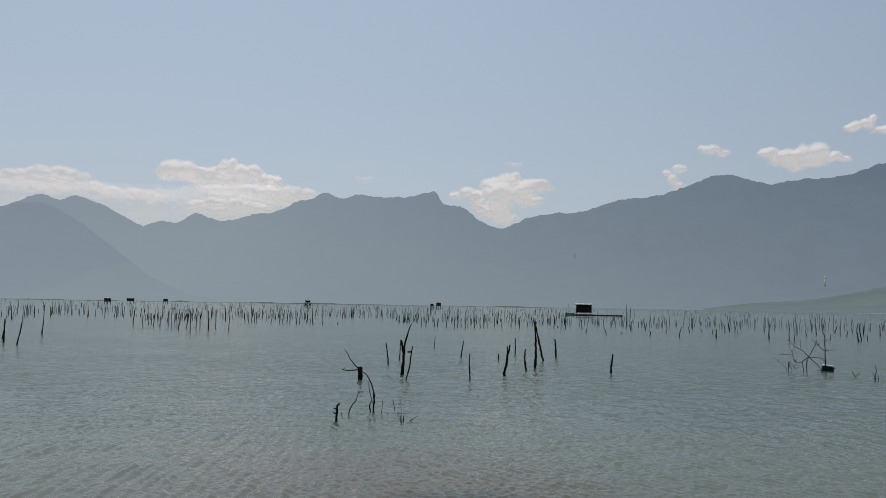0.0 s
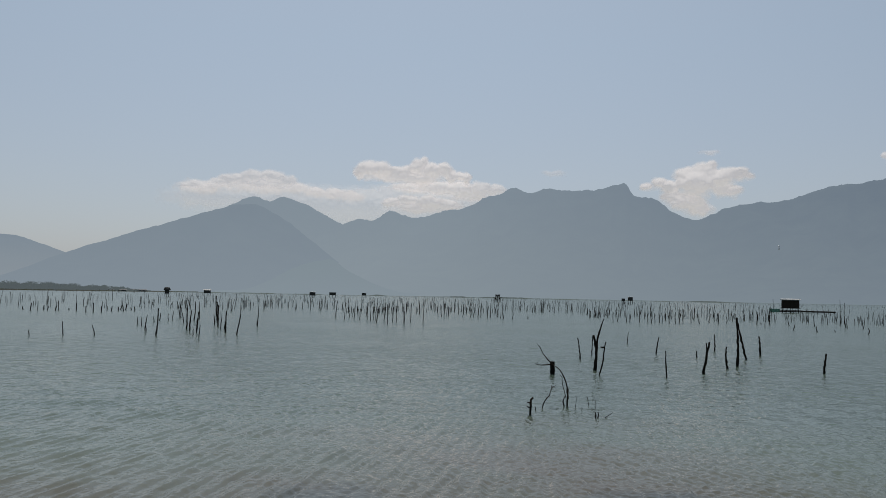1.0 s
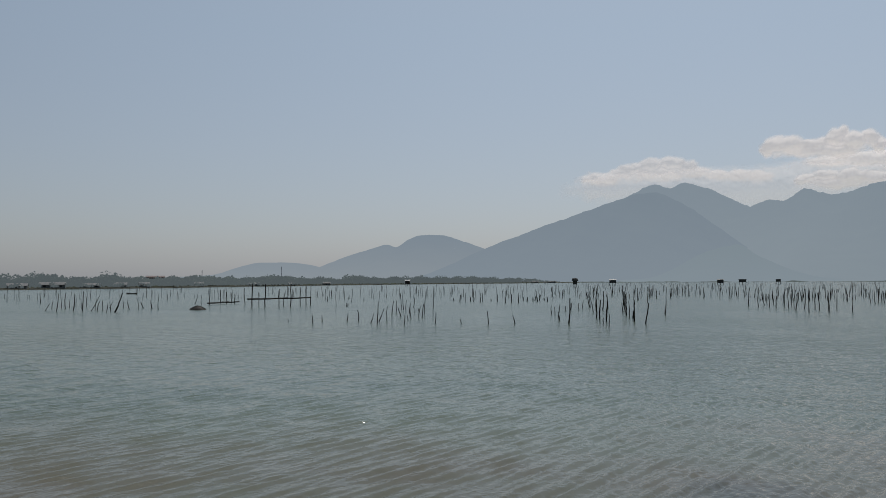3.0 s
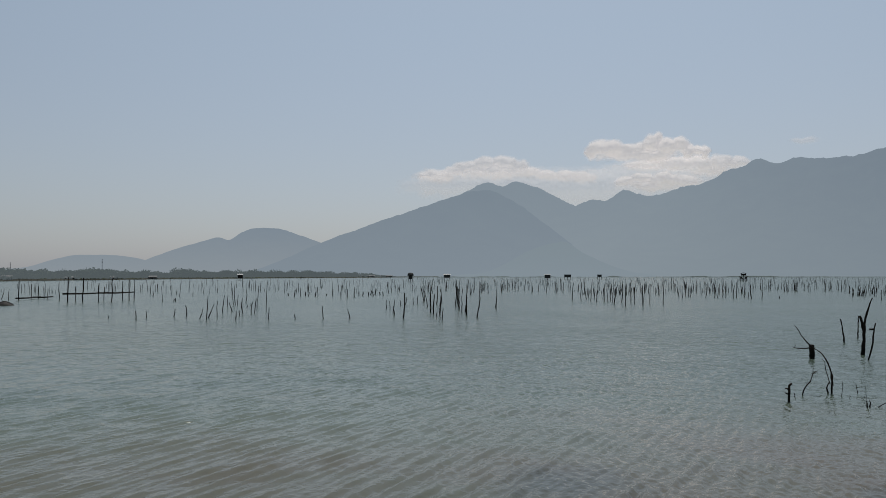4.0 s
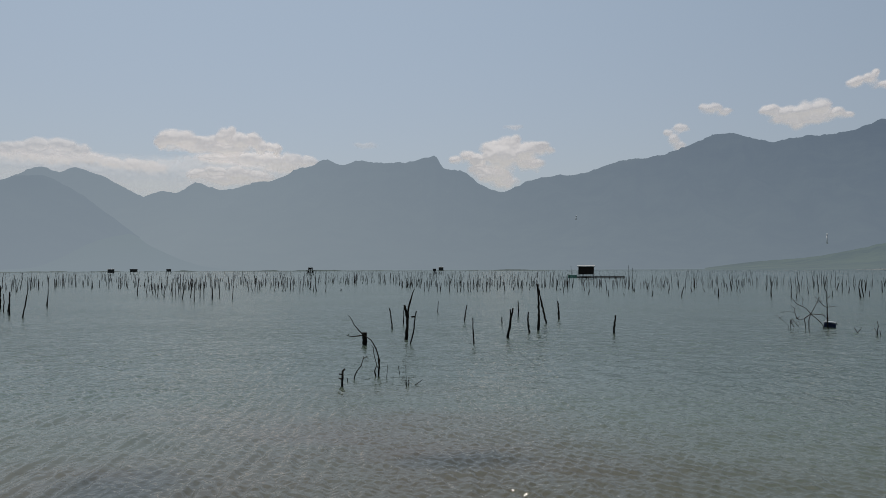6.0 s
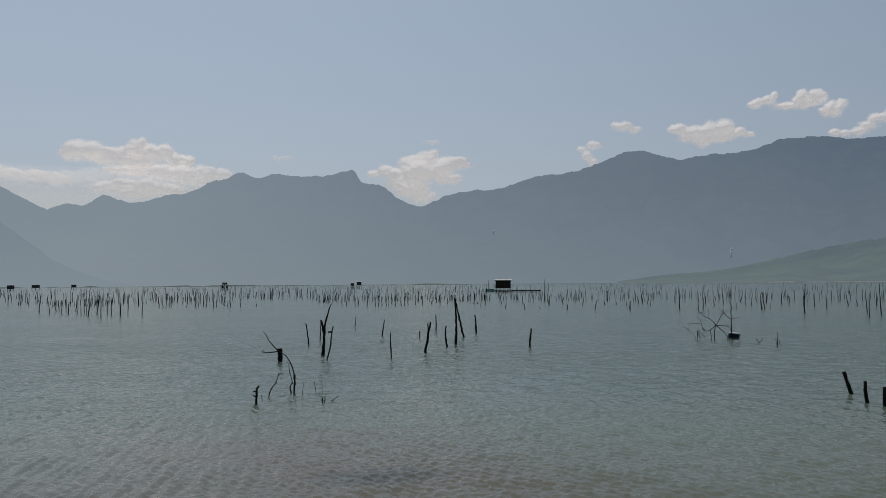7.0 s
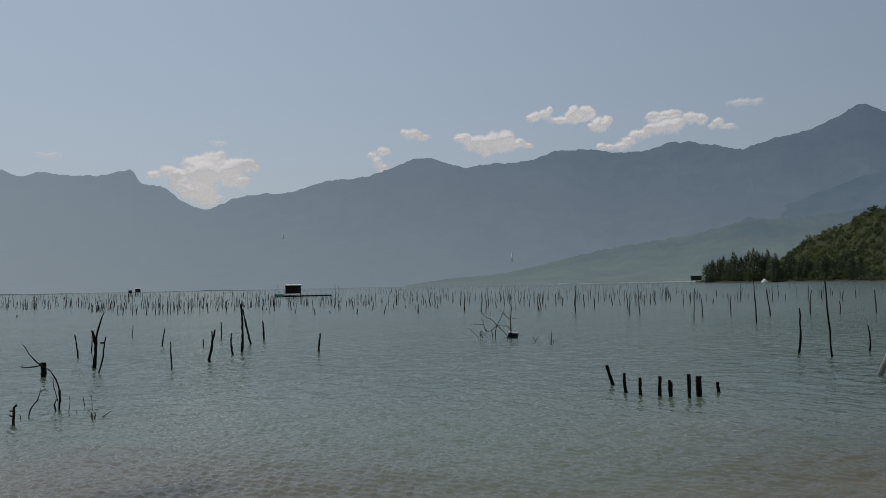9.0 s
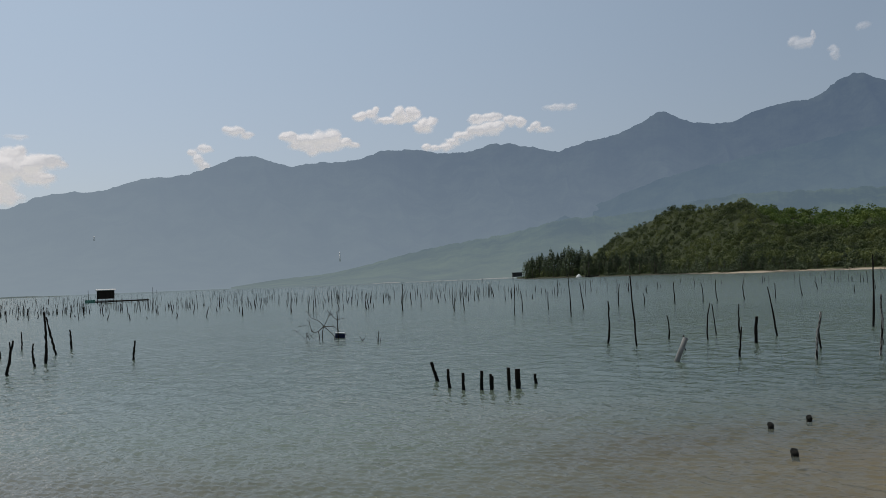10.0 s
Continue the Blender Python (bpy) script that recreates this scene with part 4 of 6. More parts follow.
# ---- stakes standing in the lagoon: x, y, lean, height above water, thickness ----
STAND_STAKES = [
    (-0.3, 41.9, 0.05, 0.55, 0.039), (0.9, 34.2, 0.11, 0.69, 0.055), (0.9, 23.8, -0.03, 0.77, 0.039), (2.4, 33.1, -0.0, 0.25, 0.047),
    (2.2, 25.1, 0.04, 0.96, 0.07), (3.5, 37.7, -0.01, 0.73, 0.062), (3.0, 28.1, -0.03, 0.72, 0.062), (3.4, 29.0, -0.01, 1.67, 0.086),
    (4.2, 32.9, -0.31, 1.41, 0.078), (5.1, 35.6, -0.05, 0.79, 0.078), (5.8, 27.5, 0.07, 0.63, 0.062), (-1.9, 30.0, -0.1, 0.77, 0.047),
    (-2.3, 23.6, -0.01, 0.37, 0.133), (-1.6, 32.5, 0.03, 0.77, 0.047),
]
OLD_POST_ROW = [
    (9.5, 14.9, -0.1, 0.42, 0.065), (9.1, 13.8, -0.02, 0.38, 0.065), (9.1, 13.3, 0.0, 0.34, 0.065), (9.4, 13.1, 0.01, 0.37, 0.065),
    (9.5, 12.9, -0.01, 0.31, 0.065), (9.5, 12.9, 0.01, 0.27, 0.065), (9.7, 12.6, -0.0, 0.44, 0.065), (10.0, 12.7, 0.0, 0.38, 0.10),
    (10.7, 13.0, -0.01, 0.19, 0.065),
]
TALL_STAKES = [
    (18.1, 18.5, 0.04, 1.33, 0.065), (18.0, 17.2, -0.07, 2.11, 0.05), (20.3, 18.0, -0.02, 0.77, 0.05), (17.7, 15.1, -0.02, 0.43, 0.036),
    (20.6, 16.7, 0.07, 1.16, 0.043), (22.5, 17.9, -0.06, 1.03, 0.043), (23.2, 17.5, 0.01, 0.99, 0.058), (17.1, 12.9, 0.05, 0.75, 0.05),
    (20.5, 14.9, 0.03, 0.77, 0.086), (22.8, 15.8, -0.12, 1.56, 0.058), (17.5, 11.1, 0.08, 1.11, 0.058), (19.9, 12.5, -0.01, 0.7, 0.058),
    (27.6, 15.4, 0.05, 2.49, 0.072), (19.3, 10.6, 0.04, 1.45, 0.058), (15.6, 13.6, 0.1, 0.55, 0.115),
]
OUTER_STAKES = [
    (42.4, 37.1, -0.03, 1.4, 0.068), (44.0, 36.1, -0.05, 1.33, 0.068), (45.5, 36.1, -0.05, 1.46, 0.068), (48.0, 35.8, -0.03, 1.26, 0.068),
    (50.6, 35.2, -0.01, 1.0, 0.068), (54.2, 35.5, -0.07, 1.08, 0.068), (29.0, 37.3, 0.06, 1.77, 0.051), (31.5, 39.7, -0.07, 1.31, 0.06),
    (34.0, 40.2, 0.01, 1.2, 0.06), (28.8, 32.2, -0.06, 2.24, 0.068), (35.1, 38.1, -0.13, 1.61, 0.076), (37.9, 37.8, 0.07, 1.46, 0.068),
    (40.1, 37.7, -0.02, 0.78, 0.068), (32.6, 47.8, -0.07, 2.03, 0.068), (34.3, 51.8, -0.0, 0.96, 0.068), (30.2, 52.5, 0.07, 1.99, 0.068),
    (64.6, 64.8, 0.05, 1.44, 0.068), (66.3, 42.0, -0.1, 0.8, 0.068), (60.1, 35.0, 0.01, 0.52, 0.068), (68.8, 38.2, -0.02, 0.73, 0.068),
]
LEFT_NEAR_STAKES = [
    (-25.1, 33.9, -0.09, 0.47, 0.05), (-26.2, 33.1, -0.05, 0.65, 0.051), (-27.3, 32.2, -0.02, 0.26, 0.05), (-28.4, 31.4, 0.02, 0.59, 0.05),
    (-29.7, 30.4, 0.02, 0.44, 0.05), (-30.8, 29.5, 0.04, 1.18, 0.05), (-31.5, 29.7, 0.1, 0.51, 0.05), (-34.0, 27.8, -0.02, 0.45, 0.062),
    (-32.0, 30.8, 0.19, 0.74, 0.05), (-32.1, 31.5, 0.02, 0.87, 0.05), (-36.0, 27.7, -0.0, 0.15, 0.05), (-35.0, 29.3, -0.02, 0.34, 0.05),
    (-34.4, 30.6, 0.04, 0.44, 0.05), (-32.1, 33.2, -0.02, 0.29, 0.05), (-34.3, 31.4, -0.04, 0.58, 0.061), (-33.4, 34.8, -0.03, 0.94, 0.05),
]
LEFT_FAR_STAKES = [
    (-33.5, 35.6, 0.07, 0.71, 0.054), (-33.9, 36.3, 0.07, 0.86, 0.06), (-35.4, 35.2, 0.07, 1.04, 0.05), (-36.1, 36.7, -0.13, 0.57, 0.056),
    (-35.6, 39.2, 0.03, 1.81, 0.05), (-37.3, 40.2, 0.03, 0.76, 0.054), (-39.5, 41.0, 0.03, 0.4, 0.056), (-39.9, 42.0, -0.0, 0.2, 0.057),
    (-40.9, 41.2, -0.0, 0.89, 0.051), (-42.0, 44.6, -0.0, 0.21, 0.06), (-42.7, 44.0, 0.03, 0.81, 0.05), (-44.7, 45.6, -0.07, 1.29, 0.05),
    (-44.6, 45.7, -0.03, 1.55, 0.056), (-47.1, 50.8, 0.07, 1.4, 0.053), (-47.8, 50.2, 0.03, 1.01, 0.061),
]
CLUSTER_NEAR_STAKES = [
    (-20.2, 35.0, 0.03, 0.58, 0.05), (-22.9, 35.6, 0.06, 1.32, 0.079), (-21.5, 36.7, 0.0, 0.29, 0.051), (-19.8, 38.0, 0.14, 1.08, 0.07),
    (-22.6, 38.9, 0.06, 1.11, 0.079), (-21.4, 39.8, 0.01, 1.17, 0.079), (-25.3, 38.4, -0.05, 0.48, 0.05), (-23.9, 40.4, 0.06, 1.13, 0.077),
    (-26.5, 40.1, 0.09, 0.83, 0.05), (-25.1, 42.1, -0.02, 1.25, 0.075), (-23.4, 43.4, 0.03, 0.41, 0.081), (-23.6, 43.3, -0.02, 0.98, 0.059),
    (-29.3, 44.0, -0.03, 0.55, 0.052), (-25.7, 46.8, -0.02, 1.35, 0.093), (-23.7, 48.3, 0.05, 1.79, 0.059), (-30.5, 45.4, 0.0, 0.57, 0.06),
    (-26.7, 48.2, -0.06, 0.76, 0.06), (-25.0, 50.8, 0.0, 0.23, 0.062),
]
CLUSTER_FAR_STAKES = [
    (-29.8, 49.6, -0.2, 1.16, 0.063), (-32.5, 50.3, -0.03, 0.37, 0.066), (-33.5, 52.5, 0.04, 0.56, 0.068), (-33.0, 52.9, -0.03, 0.52, 0.061),
    (-31.6, 54.0, 0.05, 1.42, 0.075), (-33.4, 54.1, 0.04, 0.7, 0.063), (-30.9, 56.1, 0.01, 1.41, 0.07), (-33.3, 55.9, 0.05, 1.53, 0.071),
    (-33.2, 57.6, -0.07, 1.37, 0.073), (-35.8, 59.2, -0.07, 1.1, 0.068), (-35.9, 59.2, -0.24, 1.34, 0.076), (-35.9, 65.1, -0.07, 1.79, 0.102),
    (-38.7, 75.1, 0.01, 1.62, 0.069), (-44.1, 83.3, -0.04, 1.36, 0.093), (-46.5, 92.7, -0.05, 1.27, 0.091), (-45.1, 93.7, -0.05, 1.27, 0.085),
    (-40.3, 97.2, 0.08, 1.27, 0.081), (-39.2, 97.9, 0.02, 1.27, 0.081),
]
FENCE_NEAR_STAKES = [
    (-17.8, 57.7, -0.04, 1.52, 0.066), (-17.3, 60.4, -0.04, 1.49, 0.089), (-15.9, 60.9, 0.05, 1.58, 0.055), (-19.7, 60.9, 0.09, 1.21, 0.077),
    (-18.6, 62.7, -0.04, 1.33, 0.064), (-21.0, 63.4, -0.09, 1.31, 0.058), (-19.3, 64.0, 0.05, 1.21, 0.066), (-17.9, 64.5, 0.05, 1.54, 0.059),
    (-20.4, 65.1, 0.05, 1.53, 0.082), (-21.1, 64.9, -0.04, 0.86, 0.052), (-22.8, 65.9, 0.05, 0.98, 0.076), (-23.8, 67.2, 0.05, 1.0, 0.062),
    (-22.7, 67.6, 0.0, 1.5, 0.058), (-22.2, 67.8, -0.05, 1.1, 0.055), (-24.6, 67.0, -0.09, 1.0, 0.062), (-26.5, 69.9, 0.1, 1.57, 0.074),
    (-25.9, 72.0, -0.2, 0.96, 0.063), (-26.3, 73.8, -0.05, 0.99, 0.06), (-25.8, 74.0, 0.05, 0.77, 0.06), (-25.1, 74.3, 0.1, 0.99, 0.06),
]
FENCE_FAR_STAKES = [
    (-11.8, 80.9, 0.01, 0.84, 0.072), (-14.6, 82.2, 0.12, 1.27, 0.078), (-13.3, 82.6, 0.06, 0.63, 0.073), (-13.0, 82.7, -0.05, 1.38, 0.092),
    (-10.6, 83.6, 0.0, 0.23, 0.101), (-19.6, 82.8, 0.0, 1.18, 0.07), (-17.5, 83.5, 0.12, 1.07, 0.07), (-16.7, 83.8, 0.01, 1.18, 0.07),
    (-16.4, 83.9, 0.06, 0.53, 0.075), (-15.7, 84.2, 0.06, 0.41, 0.075), (-14.7, 84.5, 0.0, 0.71, 0.075), (-20.5, 85.0, -0.11, 1.03, 0.072),
    (-19.9, 85.2, 0.06, 1.34, 0.072), (-19.6, 85.3, 0.06, 1.16, 0.072), (-19.4, 85.4, -0.06, 0.97, 0.072), (-16.4, 86.4, -0.05, 1.34, 0.096),
    (-14.3, 87.1, -0.06, 0.36, 0.106), (-39.4, 100.6, 0.07, 1.36, 0.083), (-40.4, 100.3, 0.07, 1.44, 0.083),
]
MID_NEAR_STAKES = [
    (11.1, 74.4, 0.01, 0.56, 0.066), (1.4, 79.4, -0.09, 0.94, 0.074), (1.7, 79.5, 0.05, 0.42, 0.087), (2.5, 79.8, -0.09, 0.99, 0.07),
    (2.7, 79.9, -0.04, 0.94, 0.07), (3.4, 80.1, -0.14, 0.83, 0.07), (4.0, 80.3, -0.04, 0.47, 0.079), (4.3, 80.4, 0.11, 0.94, 0.075),
    (-0.6, 80.6, 0.06, 0.85, 0.071), (-0.3, 80.7, 0.11, 0.86, 0.079), (0.6, 81.0, 0.11, 1.02, 0.089), (6.2, 81.0, -0.04, 0.94, 0.076),
    (2.1, 81.5, -0.04, 0.91, 0.071), (8.0, 81.7, -0.03, 1.04, 0.072), (-1.9, 82.2, -0.04, 0.93, 0.072),
]
MID_FAR_STAKES = [
    (-1.5, 82.3, 0.17, 1.1, 0.072), (12.6, 81.4, -0.16, 0.97, 0.077), (4.8, 82.5, -0.04, 0.8, 0.072), (5.7, 84.8, -0.04, 0.98, 0.079),
    (7.5, 85.4, 0.0, 0.33, 0.094), (11.9, 84.9, 0.11, 0.96, 0.094), (12.4, 85.1, -0.04, 0.21, 0.094), (9.2, 86.0, -0.04, 0.66, 0.095),
    (3.4, 90.7, -0.04, 0.95, 0.099), (4.7, 96.2, 0.07, 0.88, 0.084), (-6.1, 111.9, 0.08, 0.9, 0.135), (-3.6, 112.8, 0.23, 1.13, 0.105),
    (-4.6, 116.5, 0.16, 0.86, 0.108), (-12.8, 127.7, 0.0, 0.26, 0.14),
]
HUT_NEAR_STAKES = [
    (26.0, 59.4, 0.06, 0.94, 0.06), (25.7, 59.6, 0.02, 0.94, 0.064), (18.5, 62.6, 0.19, 0.82, 0.071), (16.6, 64.2, 0.01, 0.46, 0.087),
    (21.6, 63.3, 0.01, 0.65, 0.102), (13.7, 66.7, -0.04, 0.43, 0.082), (25.7, 63.2, 0.02, 1.13, 0.09), (15.1, 67.2, -0.09, 0.19, 0.056),
    (12.5, 69.5, 0.1, 0.44, 0.077), (20.2, 72.3, 0.01, 0.37, 0.058), (24.5, 72.7, 0.01, 0.48, 0.059), (31.8, 70.2, -0.08, 0.59, 0.067),
    (26.8, 72.8, 0.01, 0.49, 0.059), (23.5, 76.2, -0.1, 0.5, 0.087), (18.6, 78.5, -0.04, 0.84, 0.066),
]
HUT_FAR_STAKES = [
    (25.0, 77.2, -0.16, 0.34, 0.067), (20.2, 79.5, -0.1, 0.8, 0.076), (34.9, 75.0, 0.01, 0.68, 0.09), (19.0, 80.6, -0.1, 1.1, 0.082),
    (33.7, 76.4, -0.03, 0.87, 0.091), (14.5, 82.6, -0.11, 0.88, 0.069), (28.7, 78.9, 0.18, 1.11, 0.073), (28.0, 79.6, -0.1, 0.77, 0.092),
    (16.8, 82.9, -0.1, 1.06, 0.083), (29.1, 81.4, -0.1, 0.9, 0.085), (33.3, 83.1, -0.05, 0.62, 0.098), (24.3, 86.7, -0.05, 0.94, 0.079),
    (20.2, 88.0, 0.07, 1.01, 0.084), (27.9, 89.5, 0.02, 1.18, 0.092),
]
BUSH_NEAR_STAKES = [
    (30.5, 45.9, 0.02, 0.91, 0.06), (30.3, 52.6, -0.08, 1.15, 0.053), (28.7, 60.4, -0.11, 0.65, 0.081), (31.1, 60.1, -0.07, 0.69, 0.111),
    (31.9, 61.2, -0.14, 1.28, 0.076), (30.3, 62.8, 0.01, 0.43, 0.053), (32.9, 62.3, 0.01, 0.43, 0.054), (36.7, 60.6, -0.02, 0.95, 0.078),
    (38.6, 65.5, -0.02, 1.13, 0.092), (42.9, 63.5, -0.01, 1.17, 0.067), (46.8, 61.7, -0.01, 1.01, 0.064), (42.9, 66.1, -0.11, 0.79, 0.065),
    (49.7, 61.2, 0.05, 0.45, 0.086),
]
BUSH_FAR_STAKES = [
    (42.4, 66.7, -0.11, 0.95, 0.086), (35.8, 71.2, 0.01, 0.6, 0.078), (46.2, 65.2, -0.06, 0.63, 0.087), (45.9, 65.5, 0.03, 1.0, 0.087),
    (45.5, 66.0, 0.06, 0.85, 0.079), (36.3, 73.4, -0.03, 0.84, 0.063), (45.7, 68.7, 0.02, 0.99, 0.072), (40.0, 72.2, -0.03, 0.79, 0.09),
    (50.7, 65.8, -0.06, 0.81, 0.091), (40.6, 74.6, -0.03, 1.04, 0.093), (40.7, 77.8, -0.03, 1.02, 0.096), (40.1, 82.2, 0.18, 0.69, 0.1),
    (54.9, 74.6, -0.2, 1.09, 0.101),
]
TRAP_NEAR_STAKES = [
    (-58.6, 29.1, 0.23, 1.45, 0.107), (-58.8, 28.9, -0.04, 0.79, 0.05), (-59.1, 28.7, 0.04, 0.66, 0.054), (-62.4, 29.1, 0.26, 1.25, 0.05),
    (-63.0, 28.7, 0.02, 1.56, 0.076), (-63.3, 30.0, 0.08, 0.75, 0.069), (-64.7, 27.4, 0.05, 1.39, 0.069), (-61.8, 34.4, -0.02, 0.46, 0.077),
    (-64.9, 28.8, 0.04, 1.37, 0.078), (-64.2, 30.9, -0.02, 0.77, 0.058), (-63.1, 33.4, -0.07, 0.92, 0.05), (-64.7, 30.5, 0.05, 0.9, 0.051),
    (-63.7, 32.9, -0.06, 0.83, 0.059), (-66.7, 27.4, 0.11, 0.57, 0.059), (-63.5, 34.8, -0.05, 0.75, 0.087),
]
TRAP_FAR_STAKES = [
    (-65.5, 35.1, -0.11, 0.58, 0.073), (-68.5, 31.1, -0.02, 0.94, 0.05), (-70.5, 29.5, 0.03, 0.71, 0.063), (-68.4, 34.8, -0.03, 0.64, 0.05),
    (-69.4, 34.0, 0.13, 0.63, 0.05), (-71.1, 30.9, 0.01, 1.39, 0.076), (-72.4, 31.8, -0.02, 0.79, 0.056), (-73.0, 31.4, 0.01, 0.98, 0.052),
    (-75.3, 33.7, 0.01, 0.82, 0.054), (-70.6, 43.9, 0.02, 0.99, 0.055), (-76.2, 35.1, -0.03, 1.0, 0.069), (-72.9, 44.6, 0.13, 1.01, 0.056),
    (-90.7, 36.8, -0.03, 1.2, 0.08), (-89.8, 50.1, -0.04, 1.07, 0.056), (-134.4, 55.1, -0.01, 1.78, 0.111),
]
STUB_STAKES = [
    (-49.2, 67.4, 0.0, 0.58, 0.1), (-50.3, 66.6, 0.0, 0.58, 0.091), (-49.8, 67.0, 0.0, 0.87, 0.091), (-51.2, 71.7, 0.05, 0.49, 0.106),
    (-53.8, 69.8, 0.0, 0.8, 0.096), (-50.7, 72.1, 0.0, 0.43, 0.096), (-49.4, 73.0, -0.05, 0.49, 0.096), (-50.3, 72.4, -0.05, 0.49, 0.096),
    (-55.3, 68.7, 0.05, 0.49, 0.096), (-55.1, 68.9, -0.05, 0.99, 0.072), (-55.9, 68.3, 0.05, 0.43, 0.097), (-56.6, 67.8, 0.0, 0.92, 0.058),
    (-57.1, 67.4, 0.05, 0.74, 0.097), (-53.0, 73.5, 0.0, 0.44, 0.099), (-55.9, 71.4, 0.0, 0.19, 0.099), (-57.8, 70.1, 0.0, 0.44, 0.099),
    (-59.3, 69.0, -0.05, 0.32, 0.099), (-52.6, 77.1, -0.05, 0.32, 0.112), (-53.5, 76.5, 0.11, 0.52, 0.102), (-53.1, 76.8, 0.11, 0.65, 0.102),
]
BETWEEN_STAKES = [
    (-54.8, 49.0, -0.0, 0.3, 0.08), (-54.9, 48.9, -0.0, 0.3, 0.08), (-55.6, 48.3, -0.07, 1.32, 0.05), (-60.3, 49.2, 0.02, 1.86, 0.077),
    (-67.0, 46.5, -0.04, 1.7, 0.071), (-66.8, 60.3, 0.08, 1.43, 0.059), (-67.6, 62.9, -0.0, 0.45, 0.081), (-71.0, 60.4, -0.0, 0.58, 0.082),
    (-92.0, 79.2, -0.06, 1.09, 0.106),
]
RACK_POSTS = [
    (-60.5, 42.7, 0.04, 2.09, 0.097), (-62.8, 45.1, -0.01, 1.3, 0.068), (-60.9, 44.4, 0.08, 2.04, 0.099), (-59.9, 45.2, 0.05, 1.58, 0.074),
    (-60.9, 46.5, 0.06, 1.25, 0.067), (-59.0, 45.8, 0.08, 1.98, 0.09), (-61.1, 48.6, -0.01, 1.7, 0.077), (-60.6, 48.9, -0.01, 1.86, 0.085),
]
SMALL_RACK_POSTS = [
    (-69.9, 44.4, 0.04, 1.81, 0.082), (-74.6, 48.7, -0.04, 1.42, 0.078), (-72.1, 47.8, -0.01, 1.21, 0.062), (-73.6, 49.4, -0.04, 1.07, 0.058),
    (-71.4, 48.3, -0.01, 1.04, 0.061),
]


def stick_meshes(name, count, material, seed, knots=5, rough=0.12, crook=0.3, taper=0.16):
    """Crooked sticks of height 1 and thickness 1, to be scaled."""
    rng = random.Random(seed)
    out = []
    for k in range(count):
        bm = bmesh.new()
        rings, sides = [], 6
        sweep = rng.gauss(0, crook * 1.6), rng.gauss(0, crook * 1.6)
        for i in range(-1, knots + 1):
            bow = math.sin(math.pi * max(i, 0) / knots)
            x = sweep[0] * bow + (rng.uniform(-crook, crook) if 0 < i < knots else 0.0)
            y = sweep[1] * bow + (rng.uniform(-crook, crook) if 0 < i < knots else 0.0)
            z = i / knots if i >= 0 else -0.6
            r = 0.55 - taper * max(i, 0) / knots + rng.uniform(-0.06, 0.06)
            rings.append([bm.verts.new((x + r * (1 + rng.uniform(-rough, rough)) * math.cos(a * 1.0472), y + r * (1 + rng.uniform(-rough, rough)) * math.sin(a * 1.0472), z + (rng.uniform(-0.02, 0.0) if i == knots else 0.0))) for a in range(sides)])
        for a, b in zip(rings, rings[1:]):
            for j in range(sides):
                bm.faces.new((a[j], a[(j + 1) % sides], b[(j + 1) % sides], b[j])).smooth = True
        bm.faces.new(rings[0][::-1])
        bm.faces.new(rings[-1])
        me = bpy.data.meshes.new(name)
        bm.to_mesh(me)
        bm.free()
        me.materials.append(material)
        out.append(me)
    return out


STICKS = stick_meshes("stake", 14, M_STAKE, 71, 6, 0.14, 0.24, 0.24)
POSTS = stick_meshes("post", 8, M_STAKE, 72, 5, 0.12, 0.06, 0.07)
KNOTTY = stick_meshes("stake", 10, M_STAKE, 74, 12, 0.26, 0.16, 0.16)


def stake(x, y, lean, h, w, i, label, group, meshes=STICKS, name="stake"):
    """One stake in the water, leaning across the line of sight from the bank."""
    ob = new(name, meshes[i % len(meshes)])
    across = Vector((y, -x, 0)).normalized()
    top = across * math.copysign(math.hypot(lean, 0.0) / max(abs(across.x), 0.3), lean) + Vector((0, 0, h))
    long = top.length
    turn = Vector((0, 0, 1)).rotation_difference(top.normalized()).to_matrix().to_4x4()
    ob.matrix_basis = Matrix.Translation((x, y, 0)) @ turn @ Matrix.Rotation(i * 2.4, 4, "Z") @ Matrix.Diagonal((w, w, long, 1))
    return tagged(ob, label, "stake", group)


def stand(rows, label, group, meshes=STICKS, seed=0):
    for i, (x, y, lean, h, w) in enumerate(rows):
        extra = "thick " if w > 0.115 else ""
        tilt = "leaning " if abs(lean) > 0.14 * h else ""
        stake(x, y, lean, h, w, i + seed, tilt + extra + label, group, meshes)


stand([r for r in STAND_STAKES if r[4] > 0.1], "dark sawn post in open water", "stakes standing before the field", POSTS, 1)
stand([r for i, r in enumerate(STAND_STAKES) if i != 4 and r[4] <= 0.1], "dark weathered wooden stake in open water", "stakes standing before the field", KNOTTY, 1)
stand(OLD_POST_ROW, "short dark broken post of an old row in the shallows", "row of old posts", POSTS, 2)
PALE = stick_meshes("pale_pole", 3, M_PALE, 73)
stand([r for i, r in enumerate(TALL_STAKES) if r[4] < 0.075 and i not in (10, 13)], "thin dark pole standing in the shallows", "poles by the point", STICKS, 3)
stand([r for r in TALL_STAKES if 0.08 < r[4] < 0.11], "dark post standing in the shallows", "poles by the point", POSTS, 3)
stand([TALL_STAKES[10], TALL_STAKES[13]], "thin pole with a bleached pale face", "poles by the point", PALE, 3)
stand(OUTER_STAKES, "thin dark stake standing in the lagoon", "poles by the point", STICKS, 4)
stand(LEFT_NEAR_STAKES + LEFT_FAR_STAKES, "crooked dark stake in the lagoon", "stakes before the low shore", STICKS, 5)
